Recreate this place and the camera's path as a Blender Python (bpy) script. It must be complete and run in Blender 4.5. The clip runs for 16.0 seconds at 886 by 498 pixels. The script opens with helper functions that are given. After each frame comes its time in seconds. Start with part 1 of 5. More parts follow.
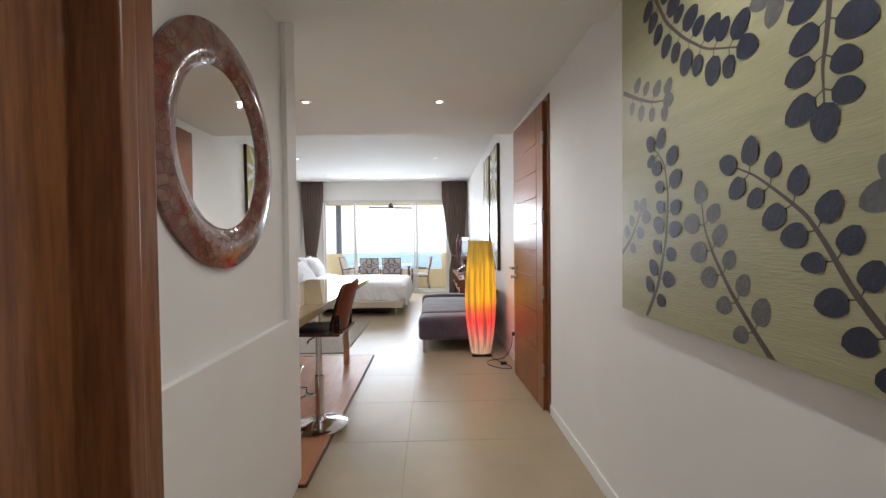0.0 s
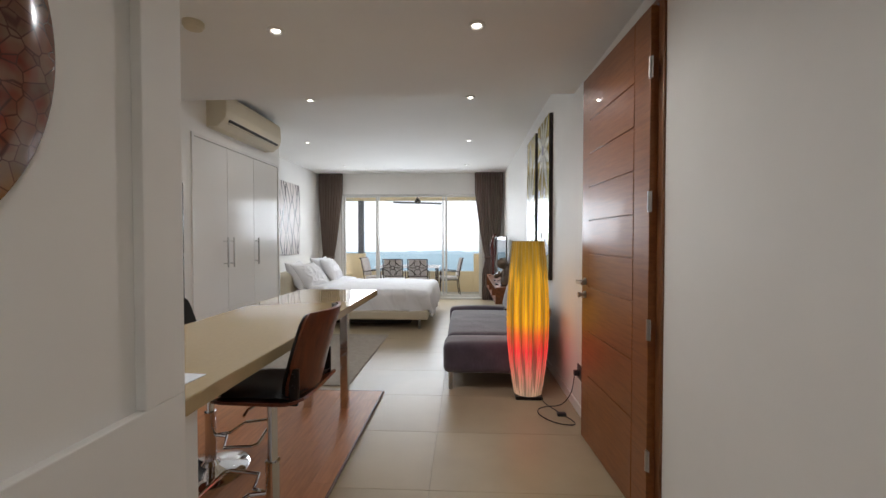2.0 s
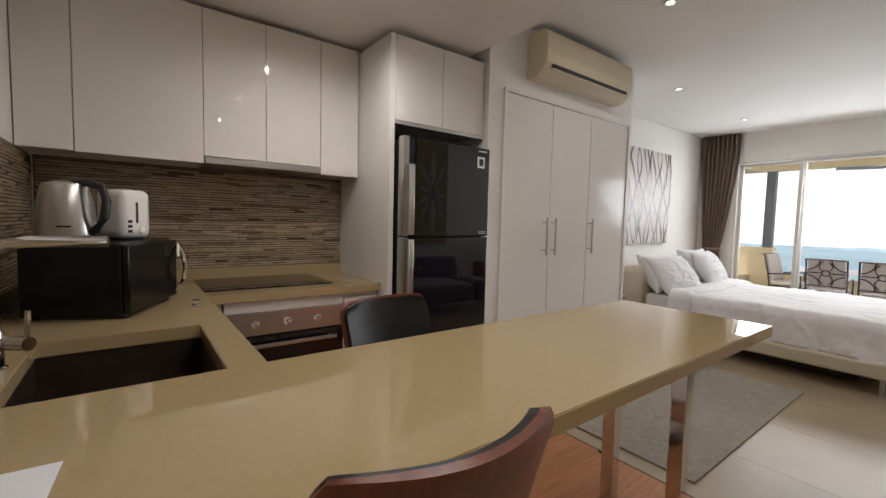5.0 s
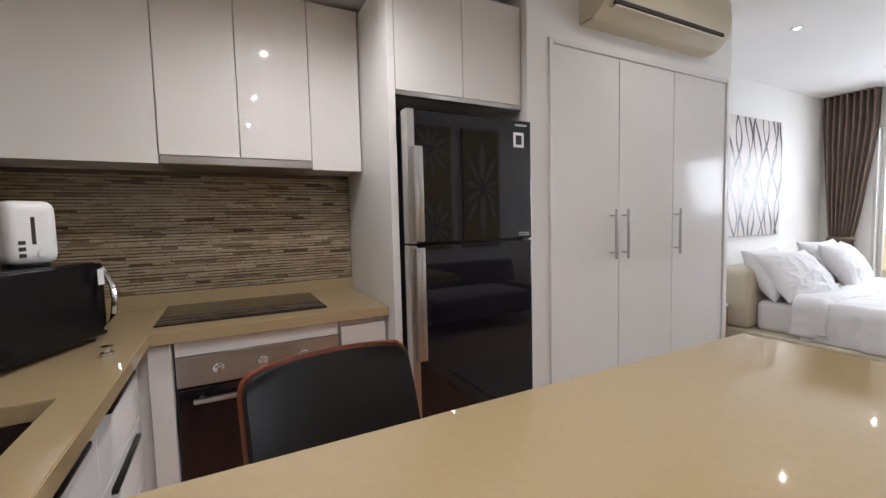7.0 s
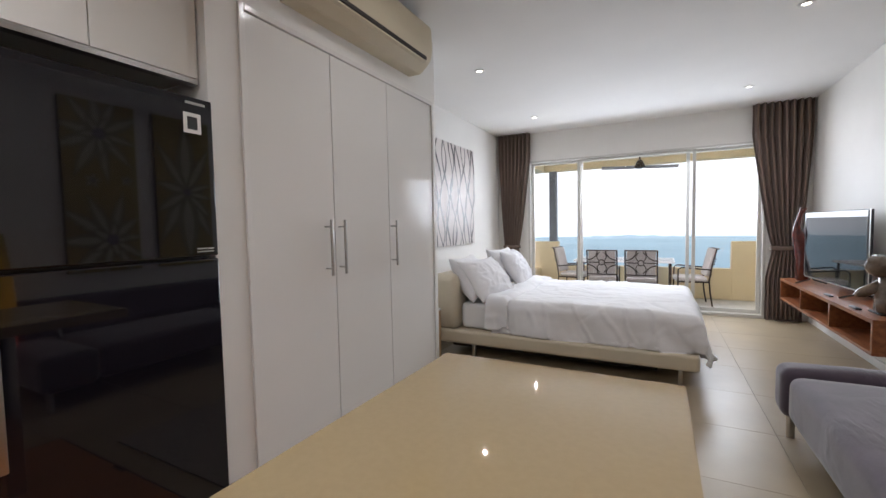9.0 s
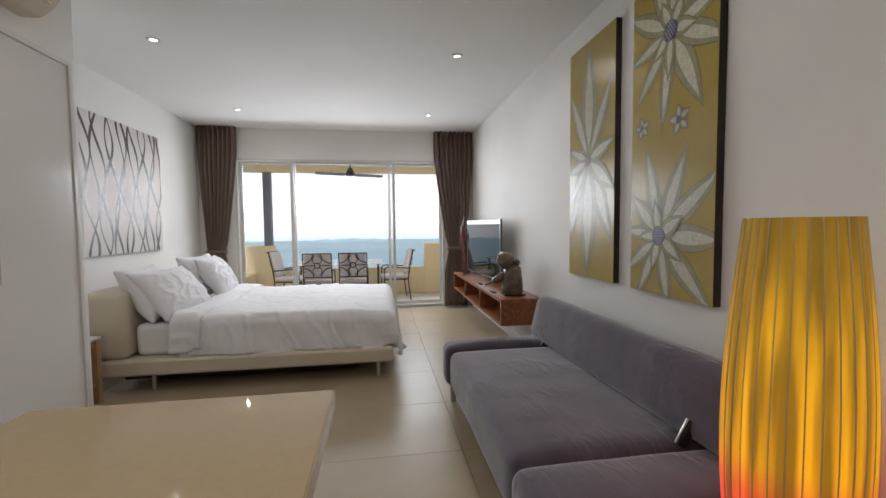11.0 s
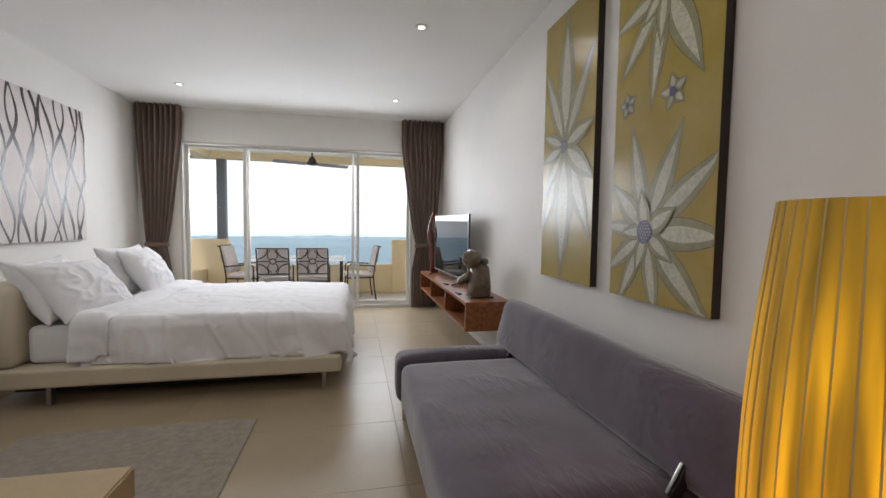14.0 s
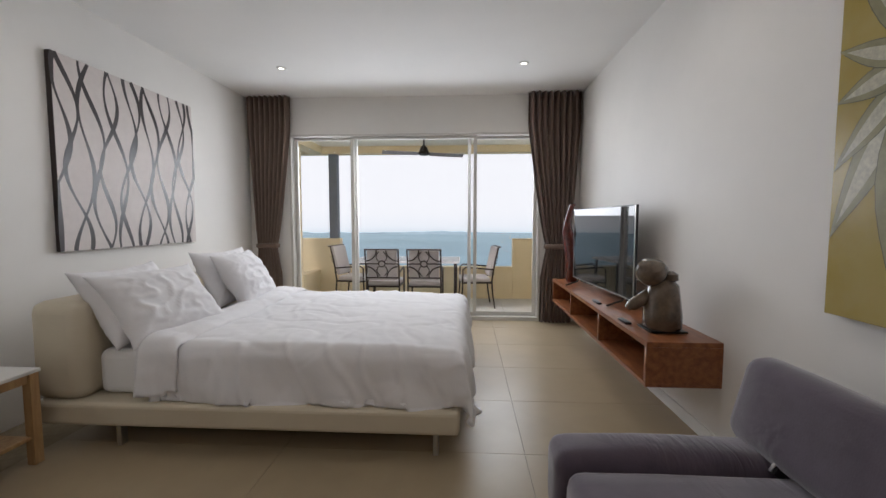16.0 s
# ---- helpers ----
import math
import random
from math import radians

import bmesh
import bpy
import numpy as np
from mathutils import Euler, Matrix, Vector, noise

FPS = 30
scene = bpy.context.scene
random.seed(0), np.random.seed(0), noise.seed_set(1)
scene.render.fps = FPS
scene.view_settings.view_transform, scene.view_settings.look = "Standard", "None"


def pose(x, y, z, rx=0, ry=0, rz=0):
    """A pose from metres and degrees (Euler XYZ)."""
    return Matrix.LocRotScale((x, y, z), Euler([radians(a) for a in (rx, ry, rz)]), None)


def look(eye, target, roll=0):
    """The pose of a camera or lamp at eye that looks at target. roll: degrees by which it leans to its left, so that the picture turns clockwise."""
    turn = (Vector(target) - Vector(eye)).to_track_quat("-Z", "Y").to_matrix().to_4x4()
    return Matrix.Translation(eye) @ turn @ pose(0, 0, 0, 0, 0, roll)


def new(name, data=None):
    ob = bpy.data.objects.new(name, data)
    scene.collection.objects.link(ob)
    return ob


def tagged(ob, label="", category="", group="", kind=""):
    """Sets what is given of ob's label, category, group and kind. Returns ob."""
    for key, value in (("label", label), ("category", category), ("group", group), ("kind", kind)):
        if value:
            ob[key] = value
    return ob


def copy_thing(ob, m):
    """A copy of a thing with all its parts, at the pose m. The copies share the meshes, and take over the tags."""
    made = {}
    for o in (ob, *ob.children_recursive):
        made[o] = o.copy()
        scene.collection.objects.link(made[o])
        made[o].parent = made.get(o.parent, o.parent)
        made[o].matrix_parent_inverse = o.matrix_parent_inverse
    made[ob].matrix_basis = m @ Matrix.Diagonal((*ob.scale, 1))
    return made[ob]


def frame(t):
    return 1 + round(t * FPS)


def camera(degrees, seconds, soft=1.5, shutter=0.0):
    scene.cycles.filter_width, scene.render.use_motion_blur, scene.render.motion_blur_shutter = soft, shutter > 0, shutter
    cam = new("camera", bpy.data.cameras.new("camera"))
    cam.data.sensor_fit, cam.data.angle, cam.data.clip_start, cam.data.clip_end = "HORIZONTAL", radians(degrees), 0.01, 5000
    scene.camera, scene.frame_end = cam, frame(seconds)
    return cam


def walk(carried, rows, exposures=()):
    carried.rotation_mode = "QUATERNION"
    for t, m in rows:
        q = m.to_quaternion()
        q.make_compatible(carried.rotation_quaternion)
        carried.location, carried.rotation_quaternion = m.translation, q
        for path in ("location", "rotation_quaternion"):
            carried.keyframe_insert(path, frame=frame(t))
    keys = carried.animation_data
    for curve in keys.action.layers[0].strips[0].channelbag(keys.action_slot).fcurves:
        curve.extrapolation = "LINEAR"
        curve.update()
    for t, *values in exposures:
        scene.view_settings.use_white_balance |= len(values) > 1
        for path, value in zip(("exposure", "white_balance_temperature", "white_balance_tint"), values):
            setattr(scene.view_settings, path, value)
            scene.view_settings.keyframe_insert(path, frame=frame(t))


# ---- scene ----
cam = camera(94.0, 16.0)
PATH = [
    (0, (0.356, 0.028, 1.371), (0.405, 2.027, 1.329), -0.6),
    (0.5, (0.302, 0.319, 1.375), (0.398, 2.317, 1.338), -0.9),
    (1, (0.303, 0.612, 1.367), (0.368, 2.611, 1.332), -0.7),
    (1.5, (0.348, 0.957, 1.37), (0.333, 2.957, 1.334), -0.2),
    (2, (0.36, 1.293, 1.372), (0.258, 3.29, 1.328), 0.0),
    (2.5, (0.369, 1.586, 1.365), (0.138, 3.571, 1.302), -0.4),
    (3, (0.4, 1.849, 1.372), (-0.063, 3.794, 1.32), -0.8),
    (3.5, (0.368, 2.098, 1.354), (-0.31, 3.978, 1.3), -0.1),
    (4, (0.291, 2.343, 1.364), (-0.683, 4.089, 1.298), 0.7),
    (4.5, (0.215, 2.569, 1.36), (-1.102, 4.071, 1.261), 1.5),
    (5, (0.131, 2.747, 1.345), (-1.463, 3.948, 1.212), 1.4),
    (5.2, (0.083, 2.802, 1.329), (-1.598, 3.877, 1.188), 1.2),
    (6.0, (-0.02, 3.03, 1.335), (-1.75, 4.02, 1.195), 0.3),
    (6.7, (-0.20, 3.30, 1.345), (-1.96, 4.24, 1.205), -0.9),
    (7.3, (-0.433, 3.426, 1.353), (-2.205, 4.346, 1.222), -1.6),
    (7.5, (-0.48, 3.494, 1.353), (-2.19, 4.523, 1.227), -1.7),
    (8, (-0.521, 3.628, 1.362), (-2.026, 4.94, 1.234), -1.4),
    (8.5, (-0.516, 3.714, 1.364), (-1.75, 5.284, 1.241), -1.2),
    (9, (-0.489, 3.771, 1.347), (-1.418, 5.539, 1.24), -1.1),
    (9.5, (-0.46, 3.82, 1.35), (-1.068, 5.722, 1.248), -0.9),
    (10, (-0.415, 3.864, 1.348), (-0.704, 5.84, 1.247), -0.6),
    (10.2, (-0.389, 3.88, 1.345), (-0.553, 5.87, 1.246), -0.5),
    (12.3, (-0.177, 3.937, 1.344), (0.571, 5.788, 1.231), -0.2),
    (12.5, (-0.161, 3.959, 1.333), (0.6, 5.805, 1.224), -0.0),
    (13, (-0.172, 4.019, 1.326), (0.549, 5.881, 1.216), 0.3),
    (13.5, (-0.154, 4.131, 1.301), (0.441, 6.037, 1.191), 0.6),
    (14, (-0.092, 4.295, 1.297), (0.324, 6.248, 1.184), 0.8),
    (14.5, (-0.059, 4.507, 1.304), (0.171, 6.489, 1.18), 1.0),
    (15, (-0.094, 4.799, 1.317), (-0.015, 6.793, 1.184), 1.0),
    (15.5, (-0.126, 5.101, 1.31), (-0.16, 7.096, 1.171), 0.7),
    (16, (-0.163, 5.401, 1.313), (-0.276, 7.393, 1.174), -0.0),
]
EXPOSURES = [(0.0, 0.46, 5920, 10), (1.0, 0.21, 5950, 10), (2.0, -0.05, 6080, 10), (2.5, -0.12, 6180, 10), (3.5, -0.10, 6080, 10), (5.0, -0.02, 6430, 12), (7.5, 0.46, 5850, 13),
             (8.0, 0.28, 5950, 13), (9.0, 0.0, 6000, 13), (10.0, -0.28, 6200, 13), (12.5, -0.28, 6250, 11), (13.5, -0.28, 6300, 11), (14.5, -0.18, 6150, 13), (15.5, -0.34, 6200, 13), (16.0, -0.52, 6230, 13)]
walk(cam, [(t, look(eye, target, roll)) for t, eye, target, roll in PATH], EXPOSURES)

# ---- world, sun, large lights ----
world = bpy.data.worlds.new("sky")
scene.world = world
world.use_nodes = True
_nt = world.node_tree
_sky = _nt.nodes.new("ShaderNodeTexSky")
_sky.sky_type = "NISHITA"
_sky.sun_disc = False
_sky.sun_elevation, _sky.sun_rotation = radians(52), radians(200)
_sky.air_density, _sky.dust_density, _sky.ozone_density = 1.0, 2.0, 1.0
_nt.links.new(_sky.outputs[0], _nt.nodes["Background"].inputs[0])
_nt.nodes["Background"].inputs[1].default_value = 0.15
_nt.nodes["World Output"].location = (300, 0)

sun_data = bpy.data.lights.new("sun", "SUN")
sun_data.energy, sun_data.angle, sun_data.color = 2.0, radians(6), (1.0, 0.95, 0.88)
sun = new("sun", sun_data)
sun.matrix_world = look((0, 0, 30), (7, 19, 0))


def area_lamp(name, eye, target, sx, sy, watts, colour):
    d = bpy.data.lights.new(name, "AREA")
    d.shape, d.size, d.size_y, d.energy, d.color = "RECTANGLE", sx, sy, watts, colour
    ob = new(name, d)
    ob.matrix_world = look(eye, target)
    return ob


# sky light that comes in through the sliding doors
window_light = area_lamp("window_light", (-0.85, 11.22, 1.84), (-0.85, 6.3, -0.9), 3.1, 1.05, 92, (0.94, 0.975, 1.0))
LAMP_WATTS, KITCHEN_WATTS, HALL_FILL_WATTS = 13, 29, 18


def down_light(x, y, z, watts=LAMP_WATTS):
    d = bpy.data.lights.new("downlight_bulb", "SPOT")
    d.energy, d.color, d.spot_size, d.spot_blend, d.shadow_soft_size = watts, (1.0, 0.945, 0.88), radians(170), 0.8, 0.012
    ob = new("downlight_bulb", d)
    ob.matrix_world = look((x, y, z), (x, y, 0.0))
    return ob


# ---- materials ----
def mat(name, colour, rough=0.5, metal=0.0, var=0.0, scale=6.0, bump=0.0, bscale=60.0, stretch=(1, 1, 1),
        coat=0.0, spec=0.5, colour2=None, random_piece=0.0, sheen=0.0, detail=6.0, rough_var=0.0, distance=0.002):
    m = bpy.data.materials.new(name)
    m.use_nodes = True
    nt = m.node_tree
    n, li = nt.nodes, nt.links
    b = n["Principled BSDF"]
    b.inputs["Base Color"].default_value = (*colour, 1)
    b.inputs["Roughness"].default_value = rough
    b.inputs["Metallic"].default_value = metal
    b.inputs["Coat Weight"].default_value = coat
    b.inputs["Coat Roughness"].default_value = 0.06
    b.inputs["Specular IOR Level"].default_value = spec
    b.inputs["Sheen Weight"].default_value = sheen
    tc = n.new("ShaderNodeTexCoord")
    mp = n.new("ShaderNodeMapping")
    mp.inputs["Scale"].default_value = stretch
    li.new(tc.outputs["Object"], mp.inputs["Vector"])
    if var or colour2 or random_piece:
        t = n.new("ShaderNodeTexNoise")
        t.inputs["Scale"].default_value = scale
        t.inputs["Detail"].default_value = detail
        t.inputs["Roughness"].default_value = 0.6
        li.new(mp.outputs[0], t.inputs["Vector"])
        r = n.new("ShaderNodeValToRGB")
        c2 = colour2 or tuple(c * (1 - var) for c in colour)
        r.color_ramp.elements[0].color = (*c2, 1)
        r.color_ramp.elements[1].color = (*colour, 1)
        r.color_ramp.elements[0].position, r.color_ramp.elements[1].position = 0.35, 0.65
        li.new(t.outputs["Fac"], r.inputs["Fac"])
        out = r.outputs["Color"]
        if random_piece:
            info = n.new("ShaderNodeObjectInfo")
            hsv = n.new("ShaderNodeHueSaturation")
            mr = n.new("ShaderNodeMapRange")
            mr.inputs["To Min"].default_value, mr.inputs["To Max"].default_value = 1 - random_piece, 1 + random_piece
            li.new(info.outputs["Random"], mr.inputs["Value"])
            li.new(mr.outputs[0], hsv.inputs["Value"])
            li.new(out, hsv.inputs["Color"])
            off = n.new("ShaderNodeVectorMath")
            off.operation = "ADD"
            li.new(tc.outputs["Object"], off.inputs[0])
            sc = n.new("ShaderNodeVectorMath")
            sc.operation = "SCALE"
            sc.inputs[0].default_value = (7.3, 3.1, 5.7)
            li.new(info.outputs["Random"], sc.inputs["Scale"])
            li.new(sc.outputs[0], off.inputs[1])
            li.new(off.outputs[0], mp.inputs["Vector"])
            out = hsv.outputs["Color"]
        li.new(out, b.inputs["Base Color"])
    if rough_var:
        t3 = n.new("ShaderNodeTexNoise")
        t3.inputs["Scale"].default_value = 3.0
        li.new(tc.outputs["Object"], t3.inputs["Vector"])
        mr3 = n.new("ShaderNodeMapRange")
        mr3.inputs["To Min"].default_value, mr3.inputs["To Max"].default_value = rough - rough_var, rough + rough_var
        li.new(t3.outputs["Fac"], mr3.inputs["Value"])
        li.new(mr3.outputs[0], b.inputs["Roughness"])
    if bump:
        t2 = n.new("ShaderNodeTexNoise")
        t2.inputs["Scale"].default_value = bscale
        t2.inputs["Detail"].default_value = 4
        li.new(mp.outputs[0], t2.inputs["Vector"])
        bp = n.new("ShaderNodeBump")
        bp.inputs["Strength"].default_value, bp.inputs["Distance"].default_value = bump, distance
        li.new(t2.outputs["Fac"], bp.inputs["Height"])
        li.new(bp.outputs[0], b.inputs["Normal"])
    return m


def wood(name, light, dark, rough, stretch, coat=0.0, scale=5.0, random_piece=0.0, spec=0.5):
    return mat(name, light, rough, colour2=dark, scale=scale, stretch=stretch, coat=coat, bump=0.15, bscale=40, detail=10,
               random_piece=random_piece, rough_var=0.06, spec=spec)


def glass(name, tint=(1, 1, 1), mix=0.93):
    m = bpy.data.materials.new(name)
    m.use_nodes = True
    n, li = m.node_tree.nodes, m.node_tree.links
    n.remove(n["Principled BSDF"])
    t, g, f, x = n.new("ShaderNodeBsdfTransparent"), n.new("ShaderNodeBsdfGlossy"), n.new("ShaderNodeFresnel"), n.new("ShaderNodeMixShader")
    t.inputs[0].default_value = (*tint, 1)
    g.inputs["Roughness"].default_value = 0.01
    f.inputs["IOR"].default_value = 1.3
    li.new(f.outputs[0], x.inputs[0]), li.new(t.outputs[0], x.inputs[1]), li.new(g.outputs[0], x.inputs[2])
    li.new(x.outputs[0], n["Material Output"].inputs[0])
    return m


def glow(name, colour, strength):
    m = bpy.data.materials.new(name)
    m.use_nodes = True
    b = m.node_tree.nodes["Principled BSDF"]
    b.inputs["Base Color"].default_value = (*colour, 1)
    b.inputs["Emission Color"].default_value = (*colour, 1)
    b.inputs["Emission Strength"].default_value = strength
    return m


M = {}
M["wall"] = mat("wall_paint", (0.83, 0.81, 0.775), 0.6, var=0.04, scale=1.5, bump=0.08, bscale=180)
M["ceiling"] = mat("ceiling_paint", (0.87, 0.86, 0.84), 0.75, var=0.03, scale=1.2, bump=0.05, bscale=150)
M["tile"] = mat("floor_tile", (0.40, 0.32, 0.208), 0.335, var=0.10, scale=2.2, bump=0.05, bscale=20, random_piece=0.025, rough_var=0.05)
M["grout"] = mat("grout", (0.36, 0.30, 0.205), 0.9, var=0.2, scale=20)
M["deck"] = wood("laminate_floor", (0.50, 0.205, 0.072), (0.37, 0.145, 0.05), 0.36, (9, 0.8, 9), random_piece=0.06)
M["deck_edge"] = wood("deck_edge", (0.10, 0.04, 0.02), (0.06, 0.025, 0.015), 0.4, (9, 0.8, 9))
M["door"] = wood("door_wood", (0.28, 0.098, 0.026), (0.20, 0.066, 0.017), 0.36, (6, 1.0, 14), spec=0.5, coat=0.12)
M["frame_wood"] = wood("frame_wood", (0.25, 0.098, 0.034), (0.14, 0.050, 0.018), 0.36, (12, 12, 0.9), coat=0.2)
M["groove"] = mat("groove", (0.10, 0.045, 0.018), 0.6)
M["gloss_white"] = mat("glossy_white_lacquer", (0.80, 0.78, 0.74), 0.03, var=0.02, scale=1.0)
M["lacquer"] = mat("white_gloss_lacquer", (0.80, 0.78, 0.75), 0.12, var=0.02, scale=1.0, spec=0.15, rough_var=0.02)
M["white_side"] = mat("white_laminate", (0.78, 0.77, 0.74), 0.30, var=0.03, scale=2)
M["worktop"] = mat("worktop_stone", (0.41, 0.31, 0.17), 0.03, var=0.05, scale=60, spec=0.6)
M["steel"] = mat("brushed_steel", (0.56, 0.55, 0.53), 0.28, 1.0, var=0.12, scale=10, stretch=(1, 1, 30))
M["chrome"] = mat("chrome", (0.75, 0.75, 0.76), 0.07, 1.0)
M["dark_metal"] = mat("dark_metal", (0.03, 0.025, 0.022), 0.35, 0.8)
M["black_gloss"] = mat("black_glass", (0.007, 0.006, 0.009), 0.035, spec=0.62)
M["black_enamel"] = mat("black_enamel", (0.006, 0.006, 0.007), 0.16, spec=0.3)
M["black_plastic"] = mat("black_plastic", (0.018, 0.018, 0.020), 0.35)
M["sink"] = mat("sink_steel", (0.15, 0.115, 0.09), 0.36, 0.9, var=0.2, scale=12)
M["leather"] = mat("black_leather", (0.008, 0.0075, 0.0075), 0.42, spec=0.3, bump=0.25, bscale=220)
M["ply"] = wood("stool_plywood", (0.18, 0.042, 0.014), (0.10, 0.022, 0.008), 0.36, (8, 8, 1.0), coat=0.1)
M["linen"] = mat("white_linen", (0.80, 0.79, 0.80), 0.85, var=0.03, scale=3, bump=0.35, bscale=9, sheen=0.2, distance=0.012)
M["cream_leather"] = mat("cream_upholstery", (0.62, 0.55, 0.42), 0.5, var=0.06, scale=4, bump=0.15, bscale=160)
M["mattress"] = mat("mattress_sheet", (0.80, 0.79, 0.78), 0.85, bump=0.2, bscale=12, distance=0.01)
M["sofa"] = mat("grey_suede", (0.090, 0.068, 0.096), 0.85, colour2=(0.058, 0.042, 0.062), scale=4.5, bump=0.25, bscale=160, sheen=0.55, detail=8)


def add_creases(m, strength, scale, stretch):
    """Soft irregular creases, gathered in patches, on top of a material's own grain."""
    n, li = m.node_tree.nodes, m.node_tree.links
    bs = n["Principled BSDF"]
    tc, mp, w, pt, mul, bp = (n.new("ShaderNodeTexCoord"), n.new("ShaderNodeMapping"), n.new("ShaderNodeTexNoise"), n.new("ShaderNodeTexNoise"),
                              n.new("ShaderNodeMath"), n.new("ShaderNodeBump"))
    mp.inputs["Scale"].default_value = stretch
    mp.inputs["Rotation"].default_value = (0, 0, 0.35)
    li.new(tc.outputs["Object"], mp.inputs["Vector"])
    li.new(mp.outputs[0], w.inputs["Vector"])
    li.new(tc.outputs["Object"], pt.inputs["Vector"])
    w.inputs["Scale"].default_value, w.inputs["Detail"].default_value, w.inputs["Distortion"].default_value = scale, 2.0, 0.6
    pt.inputs["Scale"].default_value, pt.inputs["Detail"].default_value = 2.3, 1.0
    ramp = n.new("ShaderNodeValToRGB")
    ramp.color_ramp.elements[0].position, ramp.color_ramp.elements[1].position = 0.45, 0.66
    li.new(pt.outputs["Fac"], ramp.inputs[0])
    mul.operation = "MULTIPLY"
    li.new(w.outputs["Fac"], mul.inputs[0]), li.new(ramp.outputs[0], mul.inputs[1])
    bp.inputs["Strength"].default_value, bp.inputs["Distance"].default_value = strength, 0.02
    li.new(mul.outputs[0], bp.inputs["Height"])
    old = bs.inputs["Normal"].links
    if old:
        li.new(old[0].from_socket, bp.inputs["Normal"])
    li.new(bp.outputs[0], bs.inputs["Normal"])


add_creases(M["sofa"], 0.55, 9.0, (3.2, 0.8, 1.0))
M["rug"] = mat("grey_rug", (0.35, 0.305, 0.25), 0.95, var=0.25, scale=25, bump=0.8, bscale=260, sheen=0.2)
M["curtain"] = mat("brown_curtain", (0.17, 0.115, 0.088), 0.85, var=0.15, scale=30, stretch=(1, 1, 0.2), bump=0.1, bscale=300, sheen=0.2)
M["pvc"] = mat("white_window_frame", (0.64, 0.62, 0.58), 0.45, var=0.04, scale=8)
M["shelf_wood"] = wood("shelf_wood", (0.33, 0.125, 0.045), (0.19, 0.062, 0.024), 0.35, (6, 1.0, 6))
M["oak"] = wood("light_oak", (0.50, 0.32, 0.15), (0.38, 0.22, 0.10), 0.45, (8, 8, 1.0))
M["ac"] = mat("cream_plastic", (0.66, 0.58, 0.42), 0.35, var=0.03)
M["dark"] = mat("dark_slot", (0.03, 0.022, 0.018), 0.7)
M["beige"] = mat("beige_render", (0.80, 0.66, 0.42), 0.8, var=0.06, scale=3, bump=0.2, bscale=80)
M["balcony_ceiling"] = mat("balcony_ceiling_paint", (0.84, 0.79, 0.68), 0.8, var=0.04)
M["balcony_tile"] = mat("balcony_tile", (0.62, 0.59, 0.54), 0.5, var=0.06, scale=4, random_piece=0.03)
M["column"] = mat("grey_column", (0.16, 0.17, 0.20), 0.6, var=0.1)
M["cushion"] = mat("off_white_cushion", (0.55, 0.49, 0.46), 0.9, var=0.06, bump=0.2, bscale=150)
M["bronze"] = mat("bronze_tube", (0.045, 0.028, 0.020), 0.4, 0.6)
M["pane"] = glass("window_glass")
M["table_glass"] = glass("table_glass", (0.85, 0.93, 0.92))
M["mirror"] = mat("mirror", (0.86, 0.87, 0.84), 0.01, 1.0)
# Distance haze is put into these pale blue sea and coast colours.
M["sea"] = mat("hazy_sea_water", (0.27, 0.40, 0.45), 0.7, var=0.2, scale=0.004)
M["hills"] = mat("haze_blue_hills", (0.40, 0.51, 0.57), 0.95, var=0.25, scale=0.01)
M["bulb"] = glow("downlight_glow", (1.0, 0.90, 0.74), 9.0)
M["white_plastic"] = mat("white_plastic", (0.78, 0.77, 0.75), 0.4)
M["paper"] = mat("paper", (0.74, 0.76, 0.80), 0.8, var=0.03)
M["canvas_edge"] = mat("canvas_edge", (0.022, 0.014, 0.012), 0.5)


# ---- helpers of this scene ----
def box(bm, x0, x1, y0, y1, z0, z1):
    v = [bm.verts.new(p) for p in ((x0, y0, z0), (x1, y0, z0), (x1, y1, z0), (x0, y1, z0), (x0, y0, z1), (x1, y0, z1), (x1, y1, z1), (x0, y1, z1))]
    return [bm.faces.new([v[i] for i in f]) for f in ((3, 2, 1, 0), (4, 5, 6, 7), (0, 1, 5, 4), (1, 2, 6, 5), (2, 3, 7, 6), (3, 0, 4, 7))]


def boxes(*dims, bevel=0.0, seg=2):
    bm = bmesh.new()
    for d in dims:
        box(bm, *d)
    if bevel:
        bmesh.ops.bevel(bm, geom=bm.edges[:], offset=bevel, segments=seg, profile=0.5, affect="EDGES")
    return bm


def tube(points, r, sides=10, close=False):
    """A round bar along a line of points."""
    bm = bmesh.new()
    pts = [Vector(p) for p in points]
    rings = []
    for i, p in enumerate(pts):
        a = pts[i - 1] if (i > 0 or close) else p
        b = pts[(i + 1) % len(pts)] if (i < len(pts) - 1 or close) else p
        d = (b - a).normalized()
        u = d.cross(Vector((0, 0, 1)) if abs(d.z) < 0.9 else Vector((1, 0, 0))).normalized()
        w = d.cross(u)
        rings.append([bm.verts.new(p + r * (math.cos(k * math.tau / sides) * u + math.sin(k * math.tau / sides) * w)) for k in range(sides)])
    n = len(rings)
    for i in range(n if close else n - 1):
        for k in range(sides):
            bm.faces.new((rings[i][k], rings[i][(k + 1) % sides], rings[(i + 1) % n][(k + 1) % sides], rings[(i + 1) % n][k]))
    if not close:
        bm.faces.new(rings[0][::-1]), bm.faces.new(rings[-1])
    bmesh.ops.recalc_face_normals(bm, faces=bm.faces[:])
    return bm


